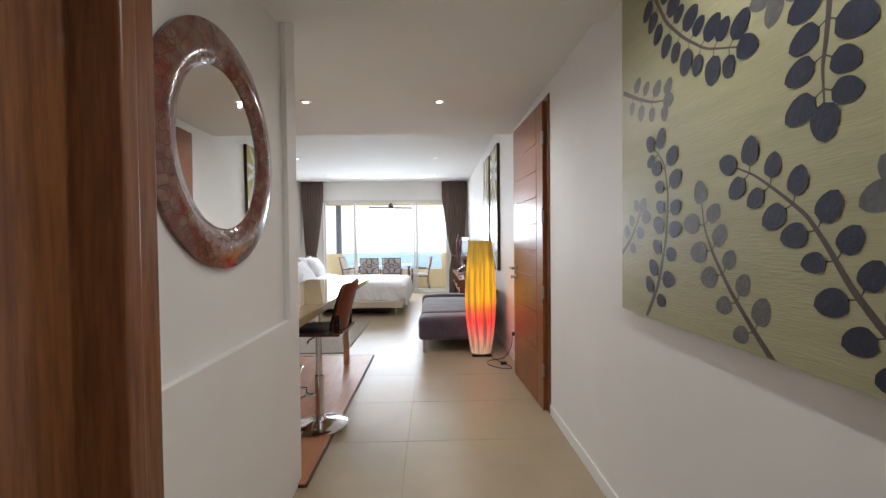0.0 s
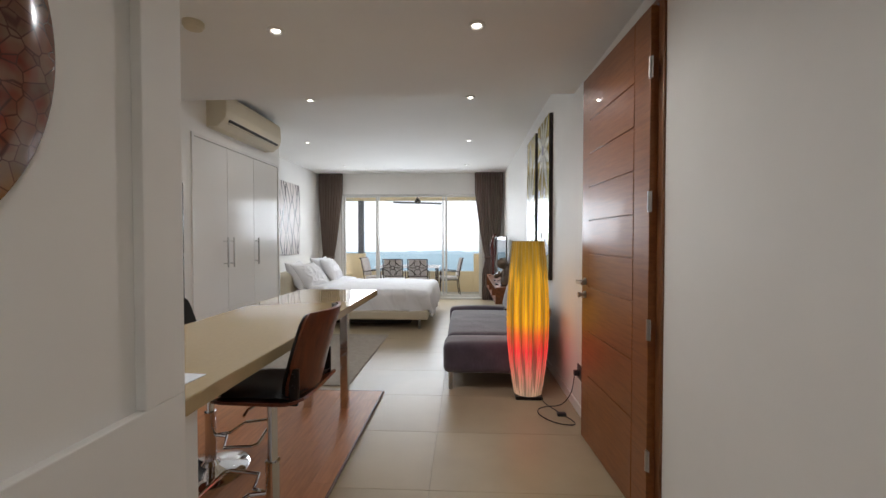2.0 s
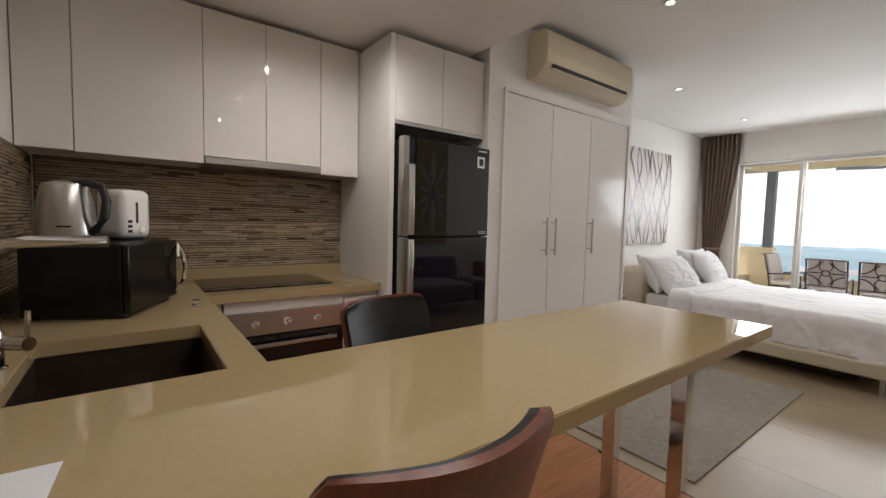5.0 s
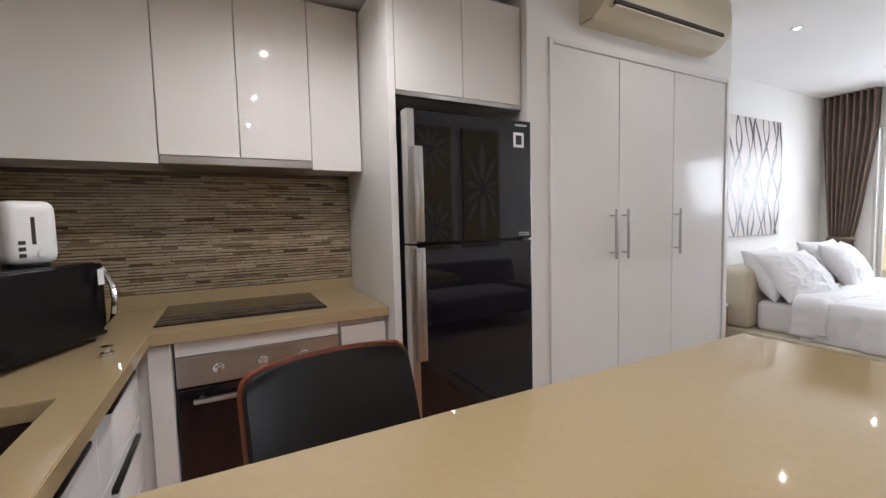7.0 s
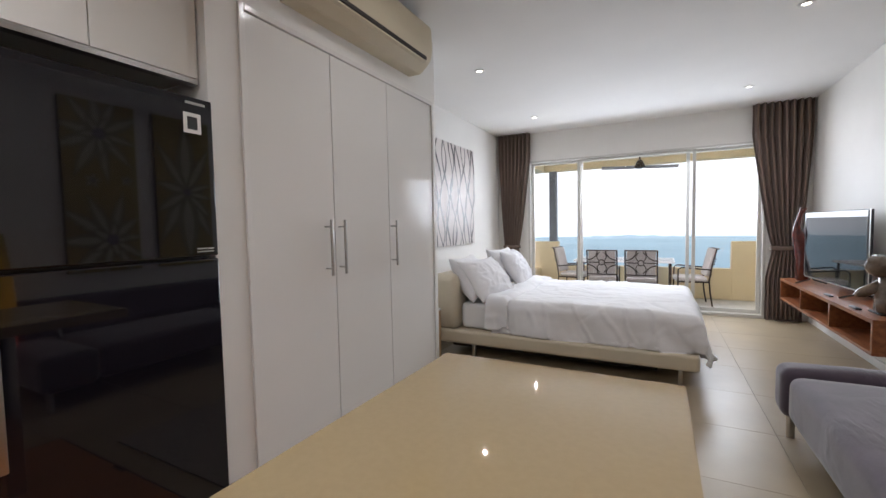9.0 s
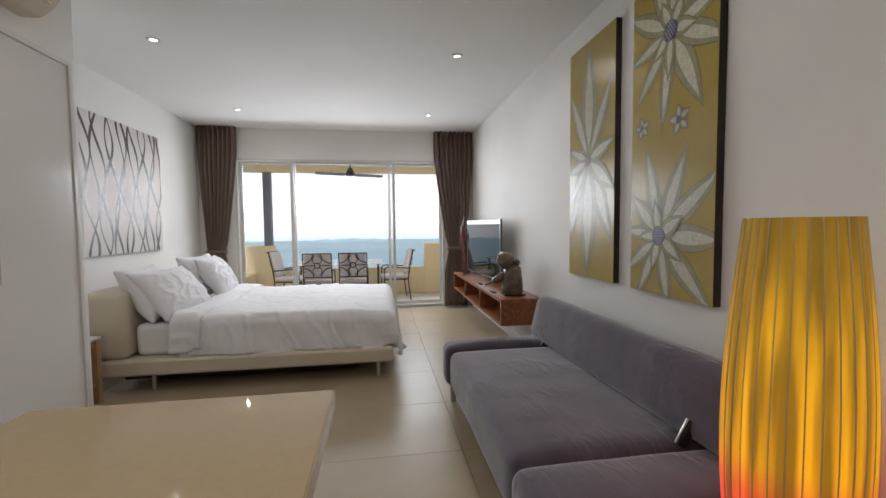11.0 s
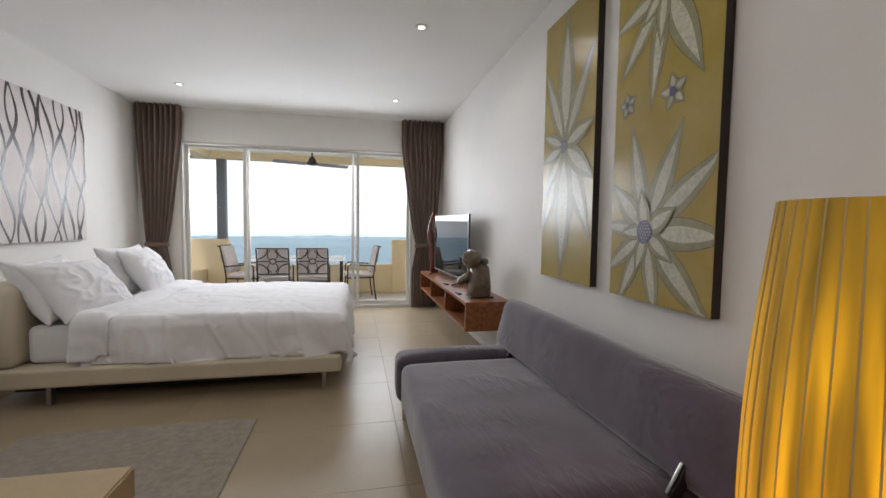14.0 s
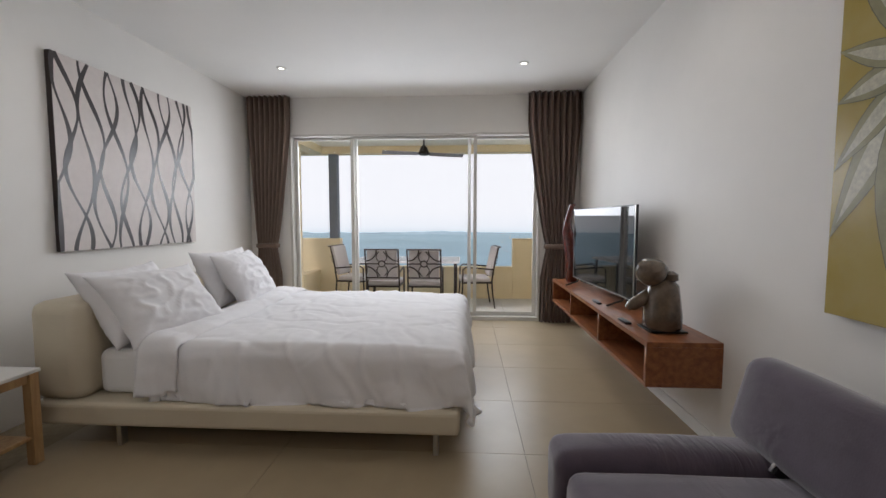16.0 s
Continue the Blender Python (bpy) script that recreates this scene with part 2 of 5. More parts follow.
def lathe(profile, at=(0, 0, 0), sides=32, wave=None):
    """A turned shape from (radius, height) pairs."""
    bm = bmesh.new()
    rings = []
    for r, z in profile:
        ring = []
        for k in range(sides):
            a = k * math.tau / sides
            rr = r * (wave(a, z) if wave else 1)
            ring.append(bm.verts.new((at[0] + rr * math.cos(a), at[1] + rr * math.sin(a), at[2] + z)))
        rings.append(ring)
    for i in range(len(rings) - 1):
        for k in range(sides):
            bm.faces.new((rings[i][k], rings[i][(k + 1) % sides], rings[i + 1][(k + 1) % sides], rings[i + 1][k]))
    bm.faces.new(rings[0][::-1]), bm.faces.new(rings[-1])
    bmesh.ops.recalc_face_normals(bm, faces=bm.faces[:])
    return bm


def merge(*bms):
    out = bmesh.new()
    for b in bms:
        me = bpy.data.meshes.new("part_merge")
        b.to_mesh(me)
        b.free()
        out.from_mesh(me)
        bpy.data.meshes.remove(me)
    return out


def moved(bm, m):
    bmesh.ops.transform(bm, matrix=m, verts=bm.verts[:])
    return bm


def mesh_of(name, bm, material, smooth=40):
    me = bpy.data.meshes.new(name)
    bmesh.ops.recalc_face_normals(bm, faces=bm.faces[:])
    bm.to_mesh(me)
    bm.free()
    me.materials.append(material)
    if smooth:
        me.set_sharp_from_angle(angle=radians(smooth))
        for p in me.polygons:
            p.use_smooth = smooth > 90 or p.area < 0.01
    return me


def part(name, bm, material, parent=None, label="", smooth=40):
    """ONE mesh under a thing or part; coordinates are the world's."""
    ob = new(name, mesh_of(name, bm, material, smooth))
    if parent:
        root = parent
        inv = Matrix.Translation(root.location) if not root.parent else Matrix.Identity(4)
        ob.parent = parent
        ob.matrix_parent_inverse = inv.inverted()
    if label:
        ob["label"] = label
    return ob


def thing(name, label, category, at=(0, 0, 0), group="", kind=""):
    ob = new(name)
    ob.empty_display_size = 0.1
    ob.location = at
    return tagged(ob, label, category, group, kind)


def structure(name, bm, material, label, category="structure", smooth=0):
    return tagged(part(name, bm, material, None, "", smooth), label, category, "", "structure")


def pillow_bm(w, d, h, seed=0, n=46):
    """A stuffed pillow: two domed sheets that meet in a pinched seam."""
    bm = bmesh.new()
    rows = []
    for s in (1, -1):
        g = []
        for i in range(n + 1):
            line = []
            for j in range(n + 1):
                u, v = 2 * i / n - 1, 2 * j / n - 1
                e = max(0.0, (1 - abs(u) ** 2.6)) ** 0.55 * max(0.0, (1 - abs(v) ** 2.6)) ** 0.55
                pin = 1 - 0.13 * (1 - u * u) * v * v
                pin2 = 1 - 0.13 * (1 - v * v) * u * u
                nz = noise.noise(Vector((u * 1.7 + seed, v * 1.7, s * 3.0 + seed))) * 0.22 + noise.noise(Vector((u * 5 + seed, v * 4, s * 3.0))) * 0.08
                cr = abs(noise.noise(Vector((u * 3.2 + v * 1.5 + seed, v * 2.4 - u + seed, s * 2.0))))
                nz += 0.12 * max(0.0, 0.24 - cr) / 0.24
                fine = abs(noise.noise(Vector((u * 6.5 - v * 2.5 + seed, v * 4.0 + u * 1.5, s * 4.0 + seed))))
                nz += 0.045 * max(0.0, 0.22 - fine) / 0.22 * (0.5 + abs(u))
                line.append(bm.verts.new((u * w / 2 * pin2, v * d / 2 * pin, s * h / 2 * e * (1 + nz))))
            g.append(line)
        rows.append(g)
        for i in range(n):
            for j in range(n):
                q = (g[i][j], g[i + 1][j], g[i + 1][j + 1], g[i][j + 1])
                bm.faces.new(q if s > 0 else q[::-1])
    bmesh.ops.remove_doubles(bm, verts=bm.verts[:], dist=0.0005)
    return bm


def slab(xs, ys, cells, z0, z1, bevel=0.003):
    """One slab over chosen cells of a plan grid."""
    bm = bmesh.new()
    v = {}

    def vert(i, j, z):
        if (i, j, z) not in v:
            v[i, j, z] = bm.verts.new((xs[i], ys[j], z))
        return v[i, j, z]
    for i, j in cells:
        q = ((i, j), (i + 1, j), (i + 1, j + 1), (i, j + 1))
        bm.faces.new([vert(*c, z1) for c in q]), bm.faces.new([vert(*c, z0) for c in q[::-1]])
        for k, (di, dj) in enumerate(((0, -1), (1, 0), (0, 1), (-1, 0))):
            if (i + di, j + dj) not in cells:
                a, b = q[k], q[(k + 1) % 4]
                bm.faces.new((vert(*a, z0), vert(*b, z0), vert(*b, z1), vert(*a, z1)))
    bmesh.ops.recalc_face_normals(bm, faces=bm.faces[:])
    sharp = [e for e in bm.edges if len(e.link_faces) == 2 and e.calc_face_angle(0) > 0.9]
    bmesh.ops.bevel(bm, geom=sharp, offset=bevel, segments=2, affect="EDGES")
    return bm


# ---- the setting ----
EAST, WEST, NORTH = 1.27, -3.03, 10.78
HALL, KITCHEN = -0.41, 2.30
CEIL_HALL, CEIL_KIT, CEIL = 2.50, 2.585, 2.90
STEP_HALL, STEP_KIT = 2.19, 4.80

floor = structure("floor", boxes((-3.3, 1.5, -1.2, NORTH + 0.12, -0.14, -0.006)), M["grout"], "cream floor of large stone-look tiles", "floor")
structure("ceiling_hall", boxes((HALL - 1.4, EAST + 0.15, -1.2, STEP_HALL, CEIL_HALL, 3.05)), M["ceiling"], "white painted hall ceiling", "ceiling")
structure("ceiling_kitchen", boxes((WEST - 0.15, EAST + 0.15, STEP_HALL, STEP_KIT, CEIL_KIT, 3.05)), M["ceiling"], "white painted lowered ceiling over the kitchen", "ceiling")
structure("ceiling_bedroom", boxes((WEST - 0.15, EAST + 0.15, STEP_KIT, NORTH + 0.15, CEIL, 3.05)), M["ceiling"], "white painted bedroom ceiling", "ceiling")

DOOR0, DOOR1, DOOR_TOP = 3.22, 4.26, 2.50
structure("wall_east", boxes((EAST, EAST + 0.15, -1.2, DOOR0, 0, 3.05), (EAST, EAST + 0.15, DOOR1, NORTH + 0.15, 0, 3.05),
                             (EAST, EAST + 0.15, DOOR0, DOOR1, DOOR_TOP, 3.05)), M["wall"], "long white painted wall", "wall")
structure("wall_west", boxes((WEST - 0.15, WEST, KITCHEN - 0.12, NORTH + 0.15, 0, 3.05)), M["wall"], "white painted wall behind bed and kitchen", "wall")
WIN0, WIN1, WIN_TOP = -2.50, 0.79, 2.43
structure("wall_north", boxes((WEST, WIN0, NORTH, NORTH + 0.15, 0, 3.05), (WIN1, EAST, NORTH, NORTH + 0.15, 0, 3.05),
                              (WIN0, WIN1, NORTH, NORTH + 0.15, WIN_TOP, 3.05)), M["wall"], "white wall round the sliding doors", "wall")
structure("wall_kitchen", boxes((WEST, HALL - 0.12, KITCHEN - 0.12, KITCHEN, 0, 3.05)), M["wall"], "white painted kitchen end wall", "wall")
# hall wall: upper field set back behind a lower panel and an end strip
JAMB, FIELD, END = 1.16, HALL - 0.028, KITCHEN + 0.09
structure("wall_hall", boxes((HALL - 0.15, FIELD, JAMB - 0.12, END, 0.0, 3.05), (FIELD, HALL, JAMB - 0.02, END, 0.0, 0.955),
                             (FIELD, HALL, 2.25, END, 0.955, 3.05), bevel=0.003), M["wall"], "white hall wall with a shallow recessed upper field", "wall")
structure("wall_hall_head", boxes((HALL - 0.12, HALL - 0.002, -1.2, JAMB - 0.12, 2.25, 3.05)), M["wall"], "white wall above the hall door", "wall")
structure("wall_south", boxes((-1.9, EAST + 0.15, -1.3, -1.2, 0, 3.05)), M["wall"], "white painted entrance wall", "wall")
structure("wall_back", boxes((HALL - 1.4, HALL - 1.3, -1.2, KITCHEN - 0.12, 0, 3.05)), M["wall"], "plain white wall", "wall")

# hall door frame on the mirror wall, dark wood with a stepped profile
hall_door = tagged(part("door_2", boxes((HALL - 0.10, HALL - 0.05, 0.22, JAMB - 0.17, 0.005, 2.16), bevel=0.004), M["frame_wood"]), "dark brown wooden hall door standing closed", "door", "", "structure")
part("door_frame", boxes((HALL - 0.11, HALL + 0.042, JAMB - 0.12, JAMB - 0.021, 0.0, 2.25), (HALL - 0.11, HALL + 0.065, JAMB - 0.17, JAMB - 0.118, 0.0, 2.25),
                         (HALL - 0.11, HALL + 0.02, 0.12, 0.22, 0.0, 2.25), (HALL - 0.11, HALL + 0.02, 0.22, JAMB - 0.17, 2.16, 2.25), bevel=0.006), M["frame_wood"], hall_door, "dark wooden frame")

# the tall room door in the east wall, its hinges towards the entrance
door = thing("door_1", "tall brown wooden door with horizontal grooves, just ajar", "door", (EAST, DOOR0, 0), kind="structure")
part("door_frame", boxes((EAST - 0.012, EAST + 0.13, DOOR0, DOOR0 + 0.055, 0, DOOR_TOP), (EAST - 0.012, EAST + 0.13, DOOR1 - 0.02, DOOR1, 0, DOOR_TOP),
                         (EAST - 0.012, EAST + 0.13, DOOR0 + 0.055, DOOR1 - 0.02, DOOR_TOP - 0.03, DOOR_TOP), bevel=0.004), M["frame_wood"], door, "dark wooden frame")
DL = pose(EAST - 0.005, DOOR0 + 0.06, 0, 0, 0, 2.6)
LEAF, LEAF_TOP = 0.94, 2.46
lw = [(-0.04, 0.0, 0, 0.16, 0.005, LEAF_TOP), (-0.04, 0.0, LEAF - 0.13, LEAF, 0.005, LEAF_TOP)]
leaf = part("door_leaf", moved(boxes(*lw, (-0.034, -0.004, 0.16, LEAF - 0.13, 0.005, LEAF_TOP), bevel=0.002), DL), M["door"], door)
zz = [0.005, 0.46, 0.76, 1.06, 1.28, 1.50, 1.72, 1.94, 2.16, LEAF_TOP]
for a, b in zip(zz, zz[1:]):
    part("door_board", moved(boxes((-0.0415, -0.03, 0.162, LEAF - 0.132, a + 0.003, b - 0.003), bevel=0.0025), DL), M["door"], leaf)
for z in (0.33, 0.95, 1.55, 2.17):
    part("hinge", moved(merge(tube([(-0.046, -0.012, z - 0.048), (-0.046, -0.012, z + 0.048)], 0.008), boxes((-0.044, -0.040, -0.028, 0.004, z - 0.048, z + 0.048))), DL), M["steel"], door, "steel hinge")
hx = LEAF - 0.07
part("door_handle", moved(merge(moved(lathe([(0.026, 0), (0.026, 0.008), (0.012, 0.012), (0.010, 0.06)], sides=20), pose(-0.041, hx, 1.09, 0, -90, 0)),
                                tube([(-0.092, hx + 0.012, 1.09), (-0.102, hx - 0.02, 1.09), (-0.100, hx - 0.12, 1.088)], 0.012)), DL), M["steel"], leaf, "brushed steel lever handle")
part("lock", moved(merge(moved(lathe([(0.024, 0), (0.024, 0.010), (0.012, 0.014), (0.012, 0.035), (0.018, 0.036), (0.018, 0.05)], sides=20), pose(-0.041, hx, 1.0, 0, -90, 0))), DL), M["steel"], leaf, "steel thumb-turn lock")

# floor deck of the kitchen
DX0, DX1, DY0, DY1 = -2.36, -0.37, KITCHEN + 0.02, 4.92
deck = tagged(part("wood_floor", boxes((DX0, DX1, DY0, DY1, 0.0, 0.014)), M["deck_edge"]), "raised reddish-brown laminate floor under the bar", "floor", "", "structure")
part("edge_strip", boxes((DX1, DX1 + 0.012, DY0, DY1 + 0.012, 0.0, 0.022), (DX0, DX1, DY1, DY1 + 0.012, 0.0, 0.022), bevel=0.003), M["deck_edge"], deck)

# sliding doors
win = thing("window_1", "white-framed sliding glass doors to the balcony", "window", (0, NORTH, 0), kind="structure")
yf = NORTH
part("window_frame", boxes((WIN0, WIN1, yf + 0.0, yf + 0.15, WIN_TOP - 0.03, WIN_TOP), (WIN0, WIN0 + 0.035, yf + 0.0, yf + 0.15, 0.045, WIN_TOP - 0.03),
                           (WIN1 - 0.035, WIN1, yf + 0.0, yf + 0.15, 0.045, WIN_TOP - 0.03), (WIN0, WIN1, yf + 0.0, yf + 0.15, -0.006, 0.045), bevel=0.003), M["pvc"], win)
for x0, x1, y in ((WIN0 + 0.04, -1.61, yf + 0.09), (-1.69, -0.03, yf + 0.04), (-0.15, WIN1 - 0.04, yf + 0.09)):
    fr = part("sash", boxes((x0, x0 + 0.045, y, y + 0.035, 0.047, WIN_TOP - 0.032), (x1 - 0.045, x1, y, y + 0.035, 0.047, WIN_TOP - 0.032),
                            (x0 + 0.045, x1 - 0.045, y, y + 0.035, 0.047, 0.10), (x0 + 0.045, x1 - 0.045, y, y + 0.035, WIN_TOP - 0.065, WIN_TOP - 0.032), bevel=0.003), M["pvc"], win)
    g = part("pane", boxes((x0 + 0.04, x1 - 0.04, y + 0.014, y + 0.020, 0.095, WIN_TOP - 0.06)), M["pane"], fr)
    g.visible_shadow = False

# skirting of the bedroom
structure("baseboard", boxes((EAST - 0.012, EAST, DOOR1 + 0.01, NORTH, 0, 0.08), (EAST - 0.012, EAST, -1.2, DOOR0 - 0.01, 0, 0.08), bevel=0.002), M["wall"], "low white skirting board", "baseboard")


def downlight(x, y, z):
    t = thing("downlight", "small round white recessed downlight, switched on", "downlight", (x, y, z), "ceiling downlights")
    part("rim", lathe([(0.024, -0.001), (0.034, -0.010), (0.047, -0.009), (0.052, 0.0), (0.052, 0.004)], (x, y, z)), M["white_plastic"], t)
    part("bulb", lathe([(0.001, -0.0055), (0.022, -0.005), (0.0235, -0.001)], (x, y, z), 24), M["bulb"], t, "glowing warm white bulb")
    down_light(x, y, z - 0.03, {CEIL_KIT: KITCHEN_WATTS, CEIL_HALL: HALL_FILL_WATTS}.get(z, LAMP_WATTS))


# The two CEIL_HALL downlights are unseen, added to brighten the hall walls.
for x, y, z in ((0.43, 3.66, CEIL_KIT), (-0.73, 3.66, CEIL_KIT), (-1.85, 3.66, CEIL_KIT), (0.43, 5.76, CEIL), (-1.32, 5.76, CEIL), (0.43, 7.70, CEIL), (-2.1, 7.70, CEIL), (0.41, 9.74, CEIL), (-2.1, 9.74, CEIL), (0.72, 1.15, CEIL_HALL), (0.72, -0.35, CEIL_HALL)):
    downlight(x, y, z)
smoke = thing("smoke_detector", "round cream smoke detector on the kitchen ceiling", "smoke detector", (-1.15, 3.55, CEIL_KIT))
part("body", lathe([(0.055, 0.0), (0.055, -0.02), (0.045, -0.035), (0.02, -0.04)], (-1.15, 3.55, CEIL_KIT)), M["ac"], smoke)


# ---- kitchen ----
TOP = 0.92
worktop = tagged(part("worktop", slab([WEST + 0.021, -2.33, -1.70, -1.13, -0.425], [KITCHEN + 0.022, 2.49, 2.95, 3.06, 4.085, 5.0],
                                      {(0, 0), (0, 1), (0, 2), (0, 3), (1, 0), (1, 1), (1, 2), (2, 0), (2, 2), (3, 0), (3, 1), (3, 2), (3, 3), (3, 4)}, TOP - 0.05, TOP), M["worktop"]), "glossy cream stone worktop running into the bar", "worktop")
sink = thing("kitchen_sink", "square undermount stainless steel sink in the worktop", "sink", (-1.42, 2.72, TOP - 0.2))
bm = boxes((-1.715, -1.115, 2.475, 2.965, TOP - 0.255, TOP - 0.052))
bmesh.ops.delete(bm, geom=[f for f in bm.faces if f.calc_center_median().z > TOP - 0.06], context="FACES")
bmesh.ops.recalc_face_normals(bm, faces=bm.faces[:])
bmesh.ops.solidify(bm, geom=bm.faces[:], thickness=0.012)
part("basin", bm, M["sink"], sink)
part("drain", lathe([(0.045, 0), (0.045, 0.004), (0.03, 0.006), (0.03, 0.002)], (-1.42, 2.60, TOP - 0.24)), M["chrome"], sink)

tap = thing("tap", "tall square-necked chrome mixer tap behind the sink", "tap", (-1.44, 2.43, TOP))
part("body", lathe([(0.028, 0), (0.028, 0.006), (0.022, 0.01), (0.022, 0.10), (0.018, 0.11), (0.014, 0.12)], (-1.44, 2.445, TOP)), M["chrome"], tap)
part("spout", tube([(-1.44, 2.445, TOP + 0.10), (-1.44, 2.445, TOP + 0.28), (-1.44, 2.455, TOP + 0.32), (-1.438, 2.48, TOP + 0.338), (-1.434, 2.52, TOP + 0.343), (-1.41, 2.69, TOP + 0.343)], 0.016, 12), M["chrome"], tap)
part("lever", merge(tube([(-1.46, 2.45, TOP + 0.07), (-1.40, 2.52, TOP + 0.07)], 0.020, 14), tube([(-1.405, 2.515, TOP + 0.085), (-1.40, 2.52, TOP + 0.16)], 0.006, 8)), M["chrome"], tap)

# legs under the bar
bar_legs = thing("bar_leg_frame", "pair of square chrome legs under the bar end", "table legs", (-0.75, 4.55, 0.014))
for x in (-0.60, -0.90):
    part("leg", boxes((x - 0.03, x + 0.03, 4.53, 4.59, 0.014, TOP - 0.05), bevel=0.003), M["chrome"], bar_legs)
panel = tagged(part("bar_support_panel", boxes((-1.10, -0.45, KITCHEN + 0.022, 2.50, 0.014, TOP - 0.05), bevel=0.002), M["white_side"]), "white panel that carries the bar against the wall", "panel")


def cabinet(name, label, body, fronts, handle=None, mat_front="gloss_white", group="kitchen cabinets", base=0.0):
    x0, x1, y0, y1, z0, z1 = body
    t = thing(name, label, "cabinet", ((x0 + x1) / 2, (y0 + y1) / 2, z0), group)
    part("body", boxes(body), M["white_side"], t)
    for f in fronts:
        d = part("cabinet_door", boxes(f, bevel=0.002), M[mat_front], t)
        if handle:
            part("handle", boxes(handle(f)), M["dark"], d, "dark recessed grip")
    return t


# base units with the oven
X = -2.37
cabinet("base_cabinet", "narrow white base cabinet beside the oven", (-3.03, X - 0.02, 3.84, 4.08, 0.10, TOP - 0.052), [(X - 0.019, X, 3.843, 4.077, 0.11, TOP - 0.085)])
cabinet("base_cabinet", "white corner base cabinet beside the oven", (-3.03, X - 0.02, 2.40, 3.13, 0.10, TOP - 0.052), [(X - 0.019, X, 3.045, 3.127, 0.11, TOP - 0.06)])
plinth = tagged(part("plinth", boxes((-3.0, X - 0.06, 3.0, 4.07, 0.014, 0.098), (-2.4, -1.14, 2.9, 2.98, 0.014, 0.098)), M["white_side"]), "recessed white plinth under the base cabinets", "plinth")
oven = thing("oven", "built-in steel oven with three control knobs", "oven", (-2.7, 3.48, 0.10))
part("body", boxes((-2.95, X - 0.02, 3.14, 3.83, 0.10, TOP - 0.052)), M["black_plastic"], oven)
part("top_strip", boxes((X - 0.019, X - 0.002, 3.14, 3.83, TOP - 0.12, TOP - 0.058)), M["white_side"], oven)
part("control_panel", boxes((X - 0.019, X + 0.004, 3.14, 3.83, 0.665, TOP - 0.123), bevel=0.002), M["steel"], oven, "brushed steel control panel")
part("oven_door", boxes((X - 0.019, X + 0.006, 3.14, 3.83, 0.13, 0.655), bevel=0.003), M["black_gloss"], oven, "black glass oven door")
part("door_handle", merge(boxes((X + 0.035, X + 0.055, 3.20, 3.77, 0.60, 0.62), bevel=0.003), boxes((X + 0.004, X + 0.037, 3.22, 3.24, 0.602, 0.618), (X + 0.004, X + 0.037, 3.73, 3.75, 0.602, 0.618))), M["steel"], oven, "steel bar handle")
for y in (3.30, 3.48, 3.66):
    part("knob", moved(lathe([(0.022, 0), (0.022, 0.006), (0.016, 0.010), (0.014, 0.028), (0.010, 0.030)], sides=20), pose(X + 0.004, y, 0.73, 0, 90, 0)), M["chrome"], oven, "steel knob")
for i, (a, b) in enumerate(((-2.30, -1.72), (-1.72, -1.14))):
    t = thing("base_cabinet", "white base cabinet with drawers under the sink run", "cabinet", ((a + b) / 2, 2.7, 0.10), "kitchen cabinets")
    part("body", boxes((a + 0.001, b - 0.001, 2.42, 3.0, 0.10, TOP - (0.27 if i else 0.052))), M["white_side"], t)
    for z0, z1 in ((0.11, 0.36), (0.366, 0.61), (0.616, 0.855)):
        d = part("drawer", boxes((a + 0.003, b - 0.003, 3.002, 3.02, z0, z1), bevel=0.002), M["gloss_white"], t)
        part("handle", boxes((a + 0.10, b - 0.10, 3.018, 3.036, z1 - 0.045, z1 - 0.03), bevel=0.002), M["dark_metal"], d, "dark bar handle")

hob = thing("hob", "black ceramic glass hob set in the worktop", "hob", (-2.72, 3.46, TOP))
part("plate", boxes((-2.98, -2.46, 3.06, 3.80, TOP, TOP + 0.007), bevel=0.002), M["black_gloss"], hob)

# wall units
UX = -2.70
for y0, y1, z0 in ((2.303, 2.52, 1.66), (2.52, 3.095, 1.655), (3.095, 3.445, 1.70), (3.445, 3.80, 1.70), (3.80, 4.08, 1.65)):
    t = thing("wall_cabinet", "glossy white handleless kitchen wall cabinet", "cabinet", (-2.88, (y0 + y1) / 2, z0), "kitchen wall cabinets")
    part("body", boxes((-3.048, UX - 0.02, y0 + 0.001, y1 - 0.001, z0 + 0.012, 2.55)), M["white_side"], t)
    part("cabinet_door", boxes((UX - 0.019, UX, y0 + 0.002, y1 - 0.002, z0, 2.55), bevel=0.0015), M["gloss_white"], t)
hood = thing("cooker_hood", "slim pull-out steel cooker hood under the wall cabinets", "cooker hood", (-2.86, 3.45, 1.66))
part("body", boxes((-3.0, UX - 0.02, 3.10, 3.795, 1.655, 1.71)), M["steel"], hood)
part("front_rail", boxes((UX - 0.019, UX + 0.012, 3.10, 3.795, 1.655, 1.692), bevel=0.003), M["steel"], hood)

side_panel = tagged(part("tall_side_panel", boxes((-3.048, -2.25, 4.087, 4.125, 0.014, 2.54), bevel=0.0015), M["white_side"]), "tall white side panel beside the fridge", "panel")
t = thing("fridge_cabinet", "glossy white two-door cabinet above the fridge", "cabinet", (-2.65, 4.5, 2.0), "kitchen wall cabinets")
part("body", boxes((-3.048, -2.272, 4.127, 4.893, 2.0, 2.54)), M["white_side"], t)
for y0, y1 in ((4.128, 4.508), (4.512, 4.892)):
    part("cabinet_door", boxes((-2.27, -2.25, y0, y1, 2.0, 2.54), bevel=0.0015), M["gloss_white"], t)
part("bottom_rail", boxes((-2.29, -2.25, 4.128, 4.892, 1.975, 1.997)), M["steel"], t)

